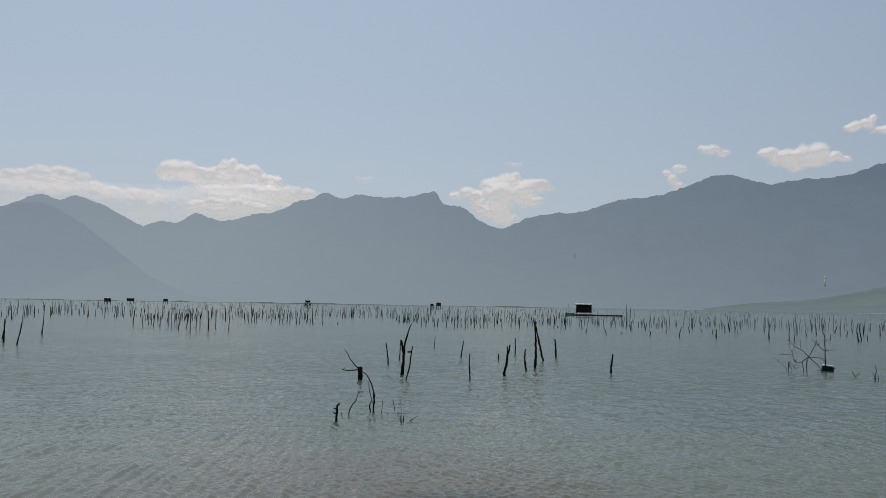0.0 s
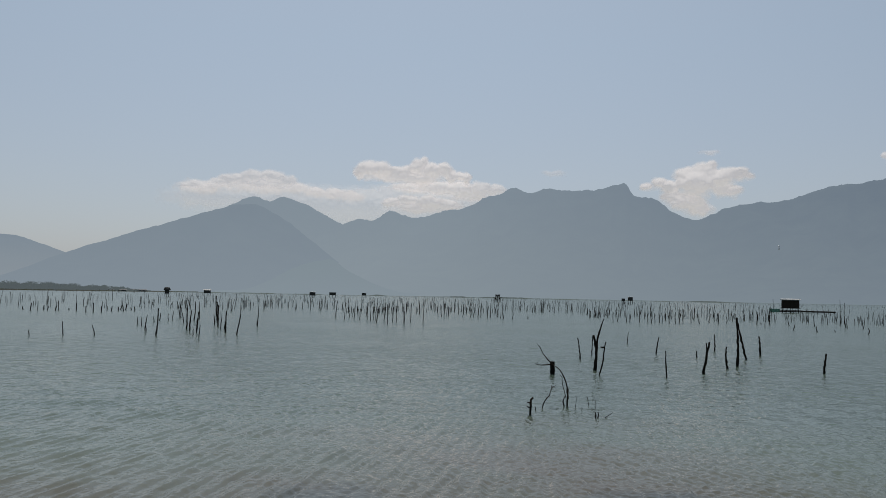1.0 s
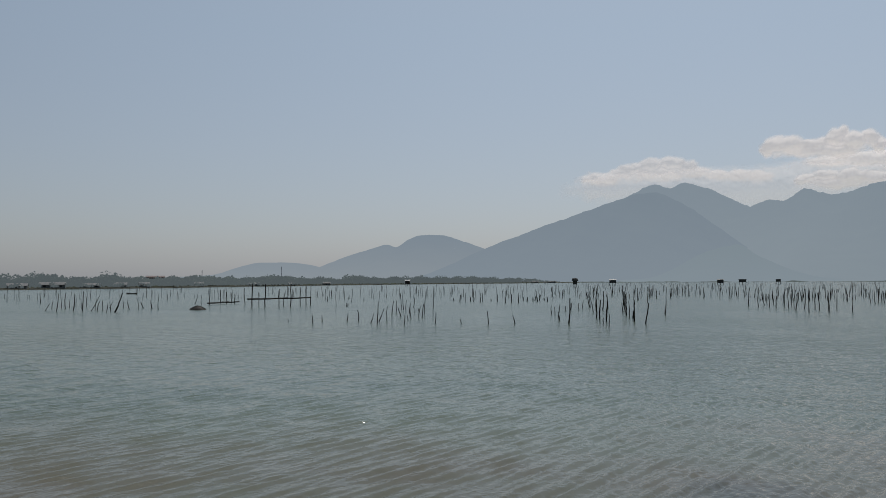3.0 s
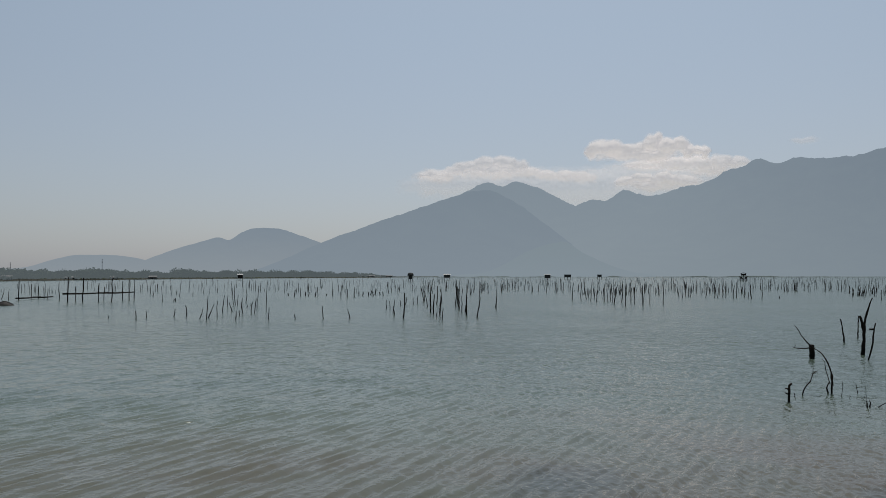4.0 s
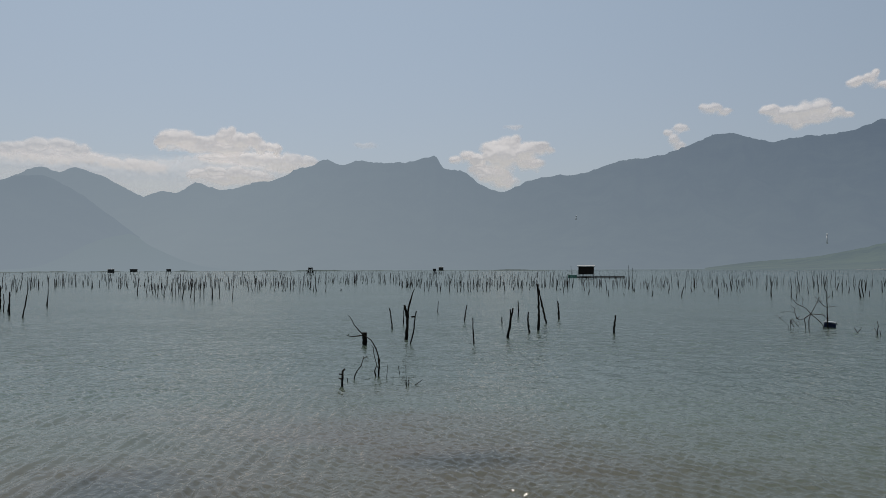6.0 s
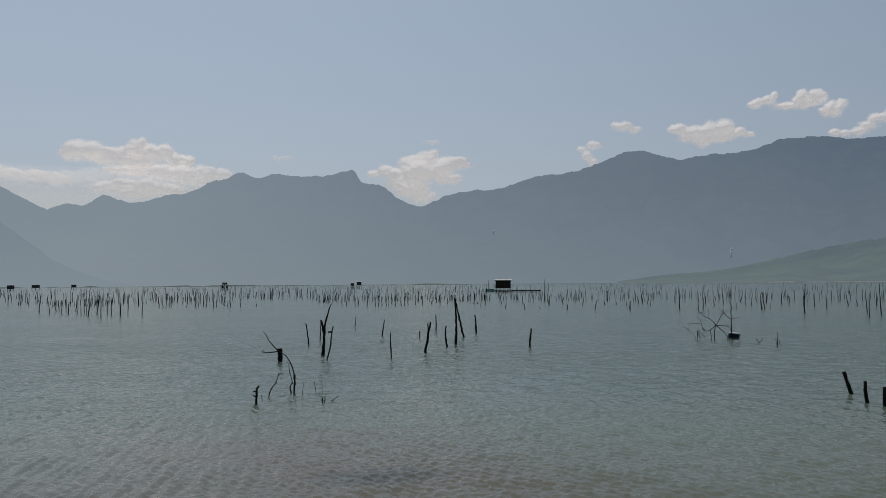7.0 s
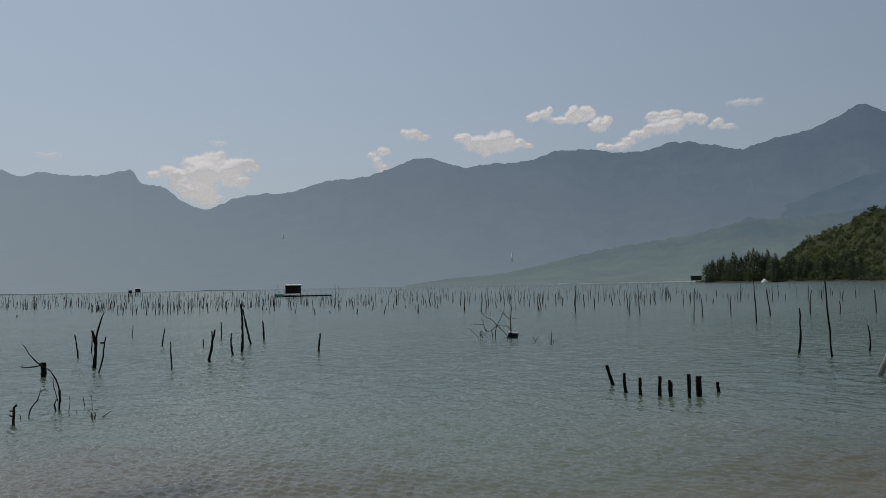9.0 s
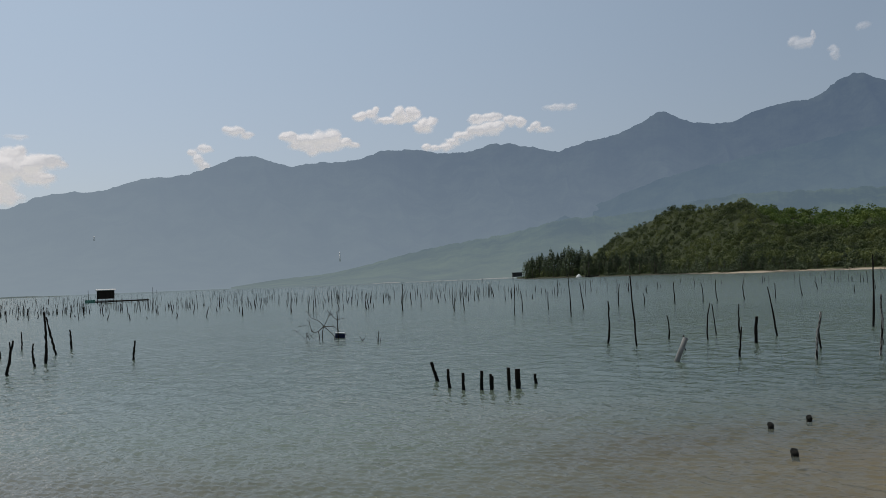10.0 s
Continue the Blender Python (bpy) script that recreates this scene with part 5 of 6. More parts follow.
cluster = CLUSTER_NEAR_STAKES + CLUSTER_FAR_STAKES
stand([r for r in cluster if r[4] < 0.075], "dark stake in a crowded cluster", "cluster of stakes", STICKS, 6)
stand([r for r in cluster if r[4] >= 0.075], "dark post in a crowded cluster", "cluster of stakes", KNOTTY, 7)
stand(FENCE_NEAR_STAKES + FENCE_FAR_STAKES, "dark stake of a broken fence line", "fence line of stakes", STICKS, 8)
stand(TRAP_NEAR_STAKES + TRAP_FAR_STAKES, "grey-brown stake of an old fish trap", "stakes of the old fish trap", STICKS, 9)
stand(BETWEEN_STAKES, "thin dark stake beside the pole rack", "stakes of the old fish trap", STICKS, 10)
stand(STUB_STAKES, "short dark stump of a stake in a long row", "row of stake stumps", POSTS, 11)
stand(MID_NEAR_STAKES + MID_FAR_STAKES, "dark stake at the open edge of the field", "field of stakes", STICKS, 12)
stand(HUT_NEAR_STAKES + HUT_FAR_STAKES, "dark stake standing near the stilt hut", "field of stakes", STICKS, 13)
stand(BUSH_NEAR_STAKES + BUSH_FAR_STAKES, "dark stake standing beyond the drowned bush", "field of stakes", STICKS, 14)

# the wide field of stakes: bearing from, to, nearest distance, how many
FIELD = [(-70, -60, 108, 70), (-60, -50, 112, 60), (-50, -44, 100, 50), (-44, -34, 104, 120), (-34, -27, 96, 120), (-27, -20.5, 106, 110), (-20.5, -14.5, 92, 170), (-14.5, -8.5, 98, 170), (-8.5, -3, 118, 130),
         (-3, 3, 94, 170), (3, 9, 92, 190), (9, 15, 92, 170), (15, 21, 92, 160), (21, 27, 94, 140), (27, 33, 92, 110), (33, 38, 96, 70), (38, 48, 85, 55), (48, 62, 100, 55), (62, 70, 90, 25)]
rng = random.Random(77)
field = []
for a0, a1, near, many in FIELD:
    limit = 260 if a0 >= 38 else (330 if a1 < -40 else 900)
    for k in range(int(many * (0.8 if a0 >= 9 else 1.0))):
        a = rng.uniform(a0, a1)
        d = near * rng.uniform(1.0, 1.25) if rng.random() < 0.16 else near * limit / (near + (limit - near) * rng.random())
        h = rng.triangular(0.2, 1.6, 0.7) if a > 9 or d < 115 else rng.triangular(0.3, 2.0, 1.1)
        field.append((d, d * math.sin(radians(a)), d * math.cos(radians(a)), rng.gauss(0, 0.09) * h, h, rng.uniform(0.045, 0.08) * (1 + d / 1500)))
for k in range(520):
    a, d = rng.uniform(-40, 37), rng.uniform(230, 800)
    h = rng.triangular(0.5, 2.2, 1.3)
    field.append((d, d * math.sin(radians(a)), d * math.cos(radians(a)), rng.gauss(0, 0.09) * h, h, rng.uniform(0.05, 0.09) * (1 + d / 1500)))
field.sort()
verts, faces = [], []
for d, x, y, lean, h, w in field:
    base = len(verts)
    side = rng.uniform(-0.06, 0.06) * h
    for z, r, dx in ((-0.4, 0.5, 0.0), (h * 0.5, 0.45, lean * 0.5 + side), (h, 0.36, lean)):
        for k in range(4):
            verts.append((x + dx + w * r * math.cos(k * 1.571 + 0.4), y + w * r * math.sin(k * 1.571 + 0.4), z))
    for ring in (0, 4):
        for k in range(4):
            faces.append((base + ring + k, base + ring + (k + 1) % 4, base + ring + 4 + (k + 1) % 4, base + ring + 4 + k))
    faces.append((base + 8, base + 9, base + 10, base + 11))
far_field = new("far_stake_field", mesh_of("far_stake_field", verts, faces, M_STAKE, True))
tagged(far_field, "hundreds of dark stakes spread over the far lagoon", "stakes", kind="stuff")


# ---- racks of poles ----
def rack(posts, height, label):
    x0, y0 = posts[0][:2]
    root = new("pole_rack")
    root.location = (x0, y0, 0)
    for i, (x, y, lean, h, w) in enumerate(posts):
        bm = tube(bmesh.new(), stem_points(h, lean, 0.0, 4, random.Random(i)), [w * 0.55] * 2 + [w * 0.5] * 3 + [w * 0.4], 6)
        part("post", bm, M_STAKE, root, "", Matrix.Translation((x - x0, y - y0, 0)))
    xs = [p[0] - x0 for p in posts]
    ys = [p[1] - y0 for p in posts]
    n = len(posts)
    for k, (i, j) in enumerate(((0, n // 2), (n // 2, n - 1))):
        p, q = Vector((xs[i], ys[i], height)), Vector((xs[j], ys[j], height + 0.02))
        way = (q - p).normalized() * 0.5
        part("rail", tube(bmesh.new(), [p - way, (p + q) / 2 - Vector((0, 0, 0.04)), q + way], [0.07, 0.065, 0.05], 6), M_STAKE, root)
    return tagged(root, label, "rack", "pole racks")


rack(RACK_POSTS, 0.72, "dark rack of upright poles tied with a long rail")
rack(SMALL_RACK_POSTS, 0.18, "low rack of poles with a rail at the water")


# ---- dead branches ----
def snag(name, x, y, limbs, label, scale, seed, material=M_BRANCH, group="", twigs=0):
    """Dead branches rising from the water; limbs are chains of (across, up) with thickness at foot and tip, in steps of scale metres."""
    rng = random.Random(seed)
    slim = 0.78 if twigs else 1.0
    root = new(name)
    root.matrix_basis = pose(x, y, 0, 0, 0, -math.degrees(math.atan2(x, y)))
    for points, r0, r1 in limbs:
        depth = rng.uniform(-3, 3)
        chain = []
        for i, (u, v) in enumerate(points):
            s = i / max(len(points) - 1, 1)
            chain.append(Vector((u * scale, (depth * s + rng.uniform(-0.4, 0.4)) * scale, v * scale)))
        fine = [chain[0]]
        for p, q in zip(chain, chain[1:]):
            mid = (p + q) / 2 + Vector((rng.uniform(-1, 1), rng.uniform(-1, 1), rng.uniform(-1, 1))) * (q - p).length * 0.05
            fine += [mid, q]
        k = len(fine) - 1
        bough = part("branch", tube(bmesh.new(), fine, [(r0 + (r1 - r0) * i / k) * slim * rng.uniform(0.85, 1.18) for i in range(k + 1)], 6, 0.1, rng), material, root)
        for j in range(twigs if r0 < 0.03 else 0):
            p, q = fine[-2 - j % 2], fine[-1 - j % 2]
            start = p.lerp(q, rng.uniform(0.2, 0.8))
            if start.z < 0.05:
                continue
            way = Vector((rng.uniform(-1, 1), rng.uniform(-0.5, 0.5), rng.uniform(-0.2, 1))).normalized() * rng.uniform(3, 9) * scale
            part("twig", tube(bmesh.new(), [start, start + way * 0.5 + Vector((0, 0, 0.3 * scale)), start + way], [r1 * 0.8, r1 * 0.65, r1 * 0.4], 5, 0.1, rng), material, bough)
    return tagged(root, label, "dead branch", group)


snag("dead_branch", -1.36, 16.8, [
    ([(0, -20), (1, 0), (2, 18), (1, 32), (-4, 48), (-12, 62), (-26, 71)], 0.025, 0.011),
    ([(-24, 70), (-34, 80), (-42, 90), (-49, 103)], 0.018, 0.008),
    ([(-26, 71), (-44, 69), (-55, 71)], 0.016, 0.007),
    ([(-1, 14), (-4, 26), (-8, 44), (-8, 50)], 0.014, 0.006),
    ([(-4, 0), (-6, 8), (-3, 16)], 0.02, 0.012),
    ([(3, 12), (3, 30)], 0.02, 0.01)], "dark dead branch arching out of the water with bare twigs", 0.0118, 81, M_BRANCH, "", 1)
snag("dead_stub", -1.92, 15.3, [
    ([(0, -20), (0, 0), (1, 16), (1, 26), (5, 30)], 0.03, 0.016), ([(0, 12), (-6, 14)], 0.014, 0.008), ([(0, 20), (-5, 21)], 0.016, 0.01)], "short dark dead stub with broken twigs", 0.0108, 82)
snag("dead_twig", -1.8, 16.3, [([(0, -8), (0, 0), (4, 12), (12, 22), (15, 32), (16, 40)], 0.014, 0.006), ([(15, 34), (23, 40)], 0.007, 0.004)], "thin bare twig bending from the water", 0.0115, 83)
for x, y, h, tilt, r, k in ((-1.16, 16.46, 25, 2, 0.007, 84), (-1.02, 16.30, 5, 1, 0.006, 85), (-0.92, 17.01, 16, -2, 0.009, 86), (-0.83, 16.39, 3, 5, 0.006, 87), (-0.75, 16.40, 25, -1, 0.0055, 88), (-0.70, 15.21, 11, 0, 0.015, 89), (-0.67, 15.43, 9, 1, 0.013, 90), (-1.90, 16.00, 6, 0, 0.01, 91)):
    snag("dead_twig", x, y, [([(0, -8), (0, 0), (tilt, h * 0.6), (tilt - 1, h)], r, r * 0.55)], "small bare twig poking from the water", 0.0113, k, M_BRANCH, "twigs by the dead branch")
snag("dead_twig", -0.5, 15.5, [([(-6, -4), (0, 2), (6, 6), (9, 9)], 0.008, 0.004)], "thin drowned twig at the surface", 0.011, 89)
snag("forked_snag", -1.17, 25.4, [
    ([(0, -20), (0, 0), (1, 14), (2, 32), (3, 48), (7, 66), (11, 80), (15, 90)], 0.058, 0.014),
    ([(2, 38), (0, 50), (-3, 61)], 0.042, 0.035)], "tall dark forked snag of a drowned tree", 0.0177, 90, M_STAKE)
snag("bent_pole", -0.98, 23.9, [
    ([(0, -10), (0, 0), (5, 18), (7, 36), (9, 50), (11, 58)], 0.022, 0.016), ([(9, 48), (2, 48)], 0.03, 0.025)], "thin bent pole with a short crosspiece", 0.0167, 91, M_STAKE)
snag("dead_branch", 2.12, 25.8, [([(0, -10), (-4, 2), (0, 18), (2, 36), (6, 54)], 0.055, 0.024), ([(1, 26), (2, 40), (1, 52)], 0.025, 0.018)], "dark forked stake with a thickened foot", 0.0178, 92, M_STAKE)
BUSH_CROWN = [
    ([(0, -10), (0, 2), (0, 13), (3, 23), (12, 41), (15, 50)], 0.026, 0.008),
    ([(3, 23), (-4, 32), (-18, 39), (-27, 51)], 0.018, 0.007), ([(-8, 34), (-9, 40), (-7, 46)], 0.009, 0.005),
    ([(3, 23), (20, 22), (29, 13)], 0.016, 0.008), ([(3, 23), (13, 14), (21, 4), (21, -4)], 0.018, 0.014),
    ([(3, 23), (-7, 15), (-5, 2), (-5, -5)], 0.02, 0.016), ([(29, -6), (27, 18), (27, 33), (26, 47), (32, 53)], 0.03, 0.009)]
BUSH_SIDE = [
    ([(27, 33), (18, 41), (9, 52)], 0.014, 0.006), ([(27, 34), (39, 36)], 0.011, 0.006), ([(12, 41), (20, 44)], 0.009, 0.005),
    ([(-18, 15), (-21, 28), (-22, 33)], 0.013, 0.007), ([(-7, 15), (-13, 13), (-18, 15)], 0.013, 0.012), ([(-20, 25), (-32, 26), (-42, 24)], 0.013, 0.005),
    ([(-30, -4), (-30, 3), (-40, 13), (-48, 21)], 0.011, 0.005), ([(-27, -6), (-27, 1), (-27, 13)], 0.02, 0.014), ([(-22, 1), (-27, 11)], 0.014, 0.01), ([(-15, 2), (-22, 11)], 0.01, 0.007)]
snag("dead_bush", 13.4, 29.6, BUSH_CROWN + BUSH_SIDE, "bare drowned bush of tangled brown branches", 0.0228, 93, M_BRANCH, "", 4)
snag("dead_twig", 14.0, 27.4, [([(0, -5), (2, 0), (-3, 9)], 0.014, 0.008), ([(2, 0), (6, 5), (8, 9)], 0.012, 0.006)], "small bare twig shaped like a fork", 0.0215, 94)
snag("dead_twig", 14.25, 26.5, [([(0, -5), (0, 4), (1, 14), (0, 22)], 0.02, 0.008), ([(-2, -4), (-2, 6), (-5, 11)], 0.012, 0.006), ([(4, -4), (3, 8)], 0.014, 0.008)], "small bare upright twigs in the water", 0.021, 95)


# ---- floating drum ----
def drum(x, y, turn):
    root = new("float_drum")
    root.matrix_basis = pose(x, y, 0.02, 0, 7, turn)
    bm = one_box(-0.2, 0.2, -0.14, 0.14, -0.14, 0.15, bevel=0.035)
    body = part("body", bm, M_BLUE, root)
    part("top", one_box(-0.19, 0.19, -0.13, 0.13, 0.152, 0.2, bevel=0.02), M_LID, root, "pale top")
    part("rim", one_box(-0.205, 0.205, -0.145, 0.145, 0.095, 0.115, bevel=0.006), M_BLUE, body)
    part("handle", tube(bmesh.new(), [(0.2, 0, 0.1), (0.25, 0, 0.13), (0.2, 0, 0.16)], [0.014] * 3), M_BLUE, body)
    return tagged(root, "dark blue plastic drum floating by the dead bush", "float")


drum(14.35, 30.0, -20)


# ---- pale pipe and stumps ----
def pipe(x, y, lean, h, w):
    root = new("leaning_pipe")
    root.matrix_basis = pose(x, y, 0, 0, 0, -math.degrees(math.atan2(x, y)))
    foot, tip = Vector((-0.03, 0, -0.4)), Vector((lean + 0.04, -0.05, h))
    bm = tube(bmesh.new(), [foot, (foot + tip) / 2, tip], [w * 0.5, w * 0.49, w * 0.48], 14)
    shaft = part("shaft", bm, M_PIPE, root)
    mouth = tip + (tip - foot).normalized() * 0.004
    # dark disc on the solid pipe stands in for its shaded hollow
    part("mouth", tube(bmesh.new(), [mouth - (tip - foot).normalized() * 0.03, mouth], [w * 0.38] * 2, 14), M_DARK, shaft, "dark disc for the shaded pipe end")
    return tagged(root, "pale grey weathered pipe leaning from the water", "pipe")


pipe(15.42, 13.6, 0.33, 0.56, 0.13)


def stump(x, y, h, w, seed):
    rng = random.Random(seed)
    bm = bmesh.new()
    pts = [(0, 0, -0.06), (0, 0, -0.03), (rng.uniform(-0.01, 0.01), 0, h * 0.5), (0.005, 0.0, h * 0.9), (0, 0, h)]
    tube(bm, pts, [w * 0.47, w * 0.48, w * 0.52, w * 0.5, w * 0.44], 12, 0.1, rng)
    ob = part("post_stump", bm, M_MUSSEL, None, "", pose(x, y, 0, rng.uniform(-6, 6), rng.uniform(-6, 6), rng.uniform(0, 90)))
    return tagged(ob, "black barnacled post stump just above the water", "stump", "post stumps near the bank")


stump(9.79, 6.88, 0.072, 0.08, 1)
stump(10.61, 6.84, 0.072, 0.075, 2)
stump(8.58, 5.71, 0.07, 0.085, 3)
stump(22.12, 12.11, 0.11, 0.08, 4)


# ---- huts on stilts ----
def hut(x, y, w, d, floor, h, turn, label, roof=M_TIN, raft=0.0, seed=0, boards_of=M_PLANK, pitch=0.2, thatch=False):
    rng = random.Random(seed)
    root = new("stilt_hut")
    root.matrix_basis = pose(x, y, 0, 0, 0, turn)
    for sx in (-0.46, 0.0, 0.46):
        for sy in (-0.44, 0.44):
            tilt = rng.uniform(-0.08, 0.08)
            part("stilt", tube(bmesh.new(), [(sx * w + tilt, sy * d, -0.7), (sx * w, sy * d, floor)], [0.07, 0.06], 6), M_STAKE, root)
    part("deck", one_box(-w * 0.55, w * 0.55, -d * 0.58, d * 0.55, floor, floor + 0.09), boards_of, root)
    z0, z1 = floor + 0.09, floor + 0.09 + h
    boards = 9
    for k in range(boards):
        a, b = -w / 2 + w * k / boards, -w / 2 + w * (k + 1) / boards - 0.015
        part("board", one_box(a, b, -d / 2 - rng.uniform(0, 0.02), -d / 2 + 0.03, z0, z1 - rng.uniform(0, 0.03)), boards_of, root)
    for sx in (-1, 1):
        part("side_wall", one_box(min(sx * w / 2, sx * (w / 2 - 0.04)), max(sx * w / 2, sx * (w / 2 - 0.04)), -d / 2 + 0.034, d / 2 - 0.034, z0, z1), boards_of, root)
    part("back_wall", one_box(-w / 2, w / 2, d / 2 - 0.03, d / 2, z0, z1), boards_of, root)
    bm = bmesh.new()
    n = 22
    for j, yy in enumerate((-d * 0.62, d * 0.62)):
        for i in range(n + 1):
            u = -w * 0.57 + w * 1.14 * i / n
            bm.verts.new((u, yy, z1 + 0.05 + (0.03 if i % 2 else 0.0) + ((0.0 if j else 0.12) if roof is not M_TIN else (pitch if j else 0.0))))
    bm.verts.ensure_lookup_table()
    for i in range(n):
        bm.faces.new((bm.verts[i], bm.verts[i + 1], bm.verts[n + 2 + i], bm.verts[n + 1 + i]))
    bm.normal_update()
    bmesh.ops.solidify(bm, geom=bm.faces[:], thickness=0.14 if raft else 0.08)
    part("roof", bm, roof, root, "" if roof is not M_TIN else "pale sheet roof")
    if thatch:
        bm, rings = bmesh.new(), []
        for reach, zz in ((0.80, -0.62), (0.84, -0.35), (0.78, 0.05), (0.6, 0.32), (0.3, 0.48)):
            rings.append([bm.verts.new((math.cos(t * 0.449) * w * reach * rng.uniform(0.9, 1.1), math.sin(t * 0.449) * d * reach * rng.uniform(0.9, 1.1), z1 + zz + rng.uniform(-0.09, 0.09))) for t in range(14)])
        for lower, upper in zip(rings, rings[1:]):
            for t in range(14):
                bm.faces.new((lower[t], lower[(t + 1) % 14], upper[(t + 1) % 14], upper[t]))
        bm.faces.new(rings[-1])
        bm.faces.new(rings[0][::-1])
        part("thatch", bm, boards_of, root, "ragged dark thatch")
    if raft:
        for k in range(5):
            yy = -d * 0.5 + k * 0.32
            part("walkway_plank", one_box(w * 0.58, w * 0.58 + raft, yy, yy + 0.28, 0.42, 0.5), boards_of, root)
        for yy in (-d * 0.5 - 0.06, d * 0.12):
            part("walkway_beam", one_box(w * 0.56, w * 0.6 + raft, yy, yy + 0.1, 0.2, 0.415), boards_of, root)
        for yy, zz in ((-d * 0.5, 0.34), (d * 0.3, 0.5), (-d * 0.1, 0.2)):
            part("under_beam", tube(bmesh.new(), [(-w * 0.62, yy, zz + 0.05), (0, yy, zz), (w * 0.62, yy, zz + 0.03)], [0.07, 0.075, 0.06], 6), boards_of, root)
        for xx, lean in ((-w * 0.3, 0.5), (w * 0.22, -0.4)):
            part("brace", tube(bmesh.new(), [(xx, -d * 0.46, -0.5), (xx + lean, -d * 0.46, floor)], [0.05, 0.045], 6), M_STAKE, root)
        for xx, top in ((-w * 0.98, 2.9), (w * 0.6 + raft * 1.12, 3.0), (w * 0.6 + raft * 1.25, 2.4)):
            part("tall_pole", tube(bmesh.new(), [(xx, -d * 0.3, -0.6), (xx + 0.06, -d * 0.3, top * 0.5), (xx, -d * 0.3, top)], [0.06, 0.05, 0.035], 6), M_STAKE, root)
        for k in range(7):
            xx = w * 0.6 + raft * k / 6.3
            part("walkway_post", tube(bmesh.new(), [(xx, -d * 0.5, -0.6), (xx, -d * 0.5, 0.55 + rng.uniform(0, 0.6))], [0.06, 0.05], 6), M_STAKE, root)
        bm = bmesh.new()
        for i in range(12):
            for j in (0, 1):
                bm.verts.new((-w * 0.6 - 2.0 * i / 11, -d * 0.3 + 0.1 * math.sin(i * 1.7), 0.1 + j * (0.72 + 0.06 * math.sin(i * 2.1))))
        bm.verts.ensure_lookup_table()
        for i in range(11):
            bm.faces.new((bm.verts[2 * i], bm.verts[2 * i + 2], bm.verts[2 * i + 3], bm.verts[2 * i + 1]))
        bm.normal_update()
        bmesh.ops.solidify(bm, geom=bm.faces[:], thickness=0.02)
        part("net", bm, M_NET, root, "green hanging net")
    return tagged(root, label, "hut", "huts on stilts")


def at(bearing, dist):
    return dist * math.sin(radians(bearing)), dist * math.cos(radians(bearing))


hut(32.9, 185.5, 3.5, 2.6, 0.95, 1.75, -10, "dark wooden hut on stilts with a pale sheet roof and walkway", M_TIN, 6.6, 1)


def lookout(x, y, turn):
    """A stilt shelter in two open tiers, one roof above the other."""
    rng = random.Random(5)
    root = new("stilt_shelter")
    root.matrix_basis = pose(x, y, 0, 0, 0, turn)
    for sx in (-0.95, 0.0, 0.95):
        for sy in (-0.8, 0.8):
            part("stilt", tube(bmesh.new(), [(sx * 1.2, sy * 1.1, -0.7), (sx + rng.uniform(-0.06, 0.06), sy, 1.3), (sx * 0.8, sy * 0.8, 3.0)], [0.09, 0.08, 0.07], 6), M_STAKE, root)
    part("deck", one_box(-1.35, 1.35, -1.1, 1.1, 1.0, 1.12), M_PLANK, root)
    for z, half_w, rise in ((1.95, 1.75, 0.3), (2.95, 1.1, 0.45)):
        bm = bmesh.new()
        for u, zz in ((-half_w, z), (-half_w * 0.35, z + rise * 0.8), (0, z + rise), (half_w * 0.35, z + rise * 0.8), (half_w, z)):
            for v in (-1.25, 1.25):
                bm.verts.new((u, v, zz))
        bm.verts.ensure_lookup_table()
        for i in range(4):
            bm.faces.new((bm.verts[2 * i], bm.verts[2 * i + 2], bm.verts[2 * i + 3], bm.verts[2 * i + 1]))
        bm.normal_update()
        bmesh.ops.solidify(bm, geom=bm.faces[:], thickness=0.12)
        part("roof", bm, M_PLANK, root)
    part("upper_wall", one_box(-0.7, 0.7, -0.75, 0.75, 2.32, 2.92), M_PLANK, root)
    for x0, x1 in ((-1.25, -0.45), (0.5, 1.2)):
        part("screen", one_box(x0, x1, -0.98, -0.92, 1.13, 1.75), M_PLANK, root)
    for z in (0.35, 0.7):
        part("rail", tube(bmesh.new(), [(-1.9, -1.0, z), (0, -1.0, z + 0.05), (1.5, -1.0, z)], [0.05] * 3, 6), M_STAKE, root)
    return tagged(root, "dark two-tiered shelter on stilts far out on the lagoon", "hut", "huts on stilts")


lookout(*at(-9.35, 330), 12)
for k, (a, d, w, floor, h) in enumerate(((-22.4, 420, 2.9, 1.0, 1.6), (-21.0, 460, 3.6, 1.3, 1.3), (-18.8, 480, 2.4, 1.4, 1.2), (-0.15, 380, 2.1, 1.6, 1.5), (-0.62, 400, 1.5, 1.3, 1.0), (-32.1, 300, 1.4, 1.0, 1.75), (-29.5, 400, 3.1, 1.2, 1.3))):
    hut(*at(a, d), w, 2.0, floor, h, -a + 4, "small dark stilt hut far out on the lagoon", M_FARHUT if k % 3 else M_TIN, 0.0, 20 + k, M_FARHUT, 0.5 if a == -29.5 else 0.15, a == -32.1)
hut(*at(38.0, 540), 6.2, 4.2, 2.1, 2.6, -30, "dark wooden stilt hut off the wooded point", M_FARHUT, 0.0, 9, M_FARHUT)


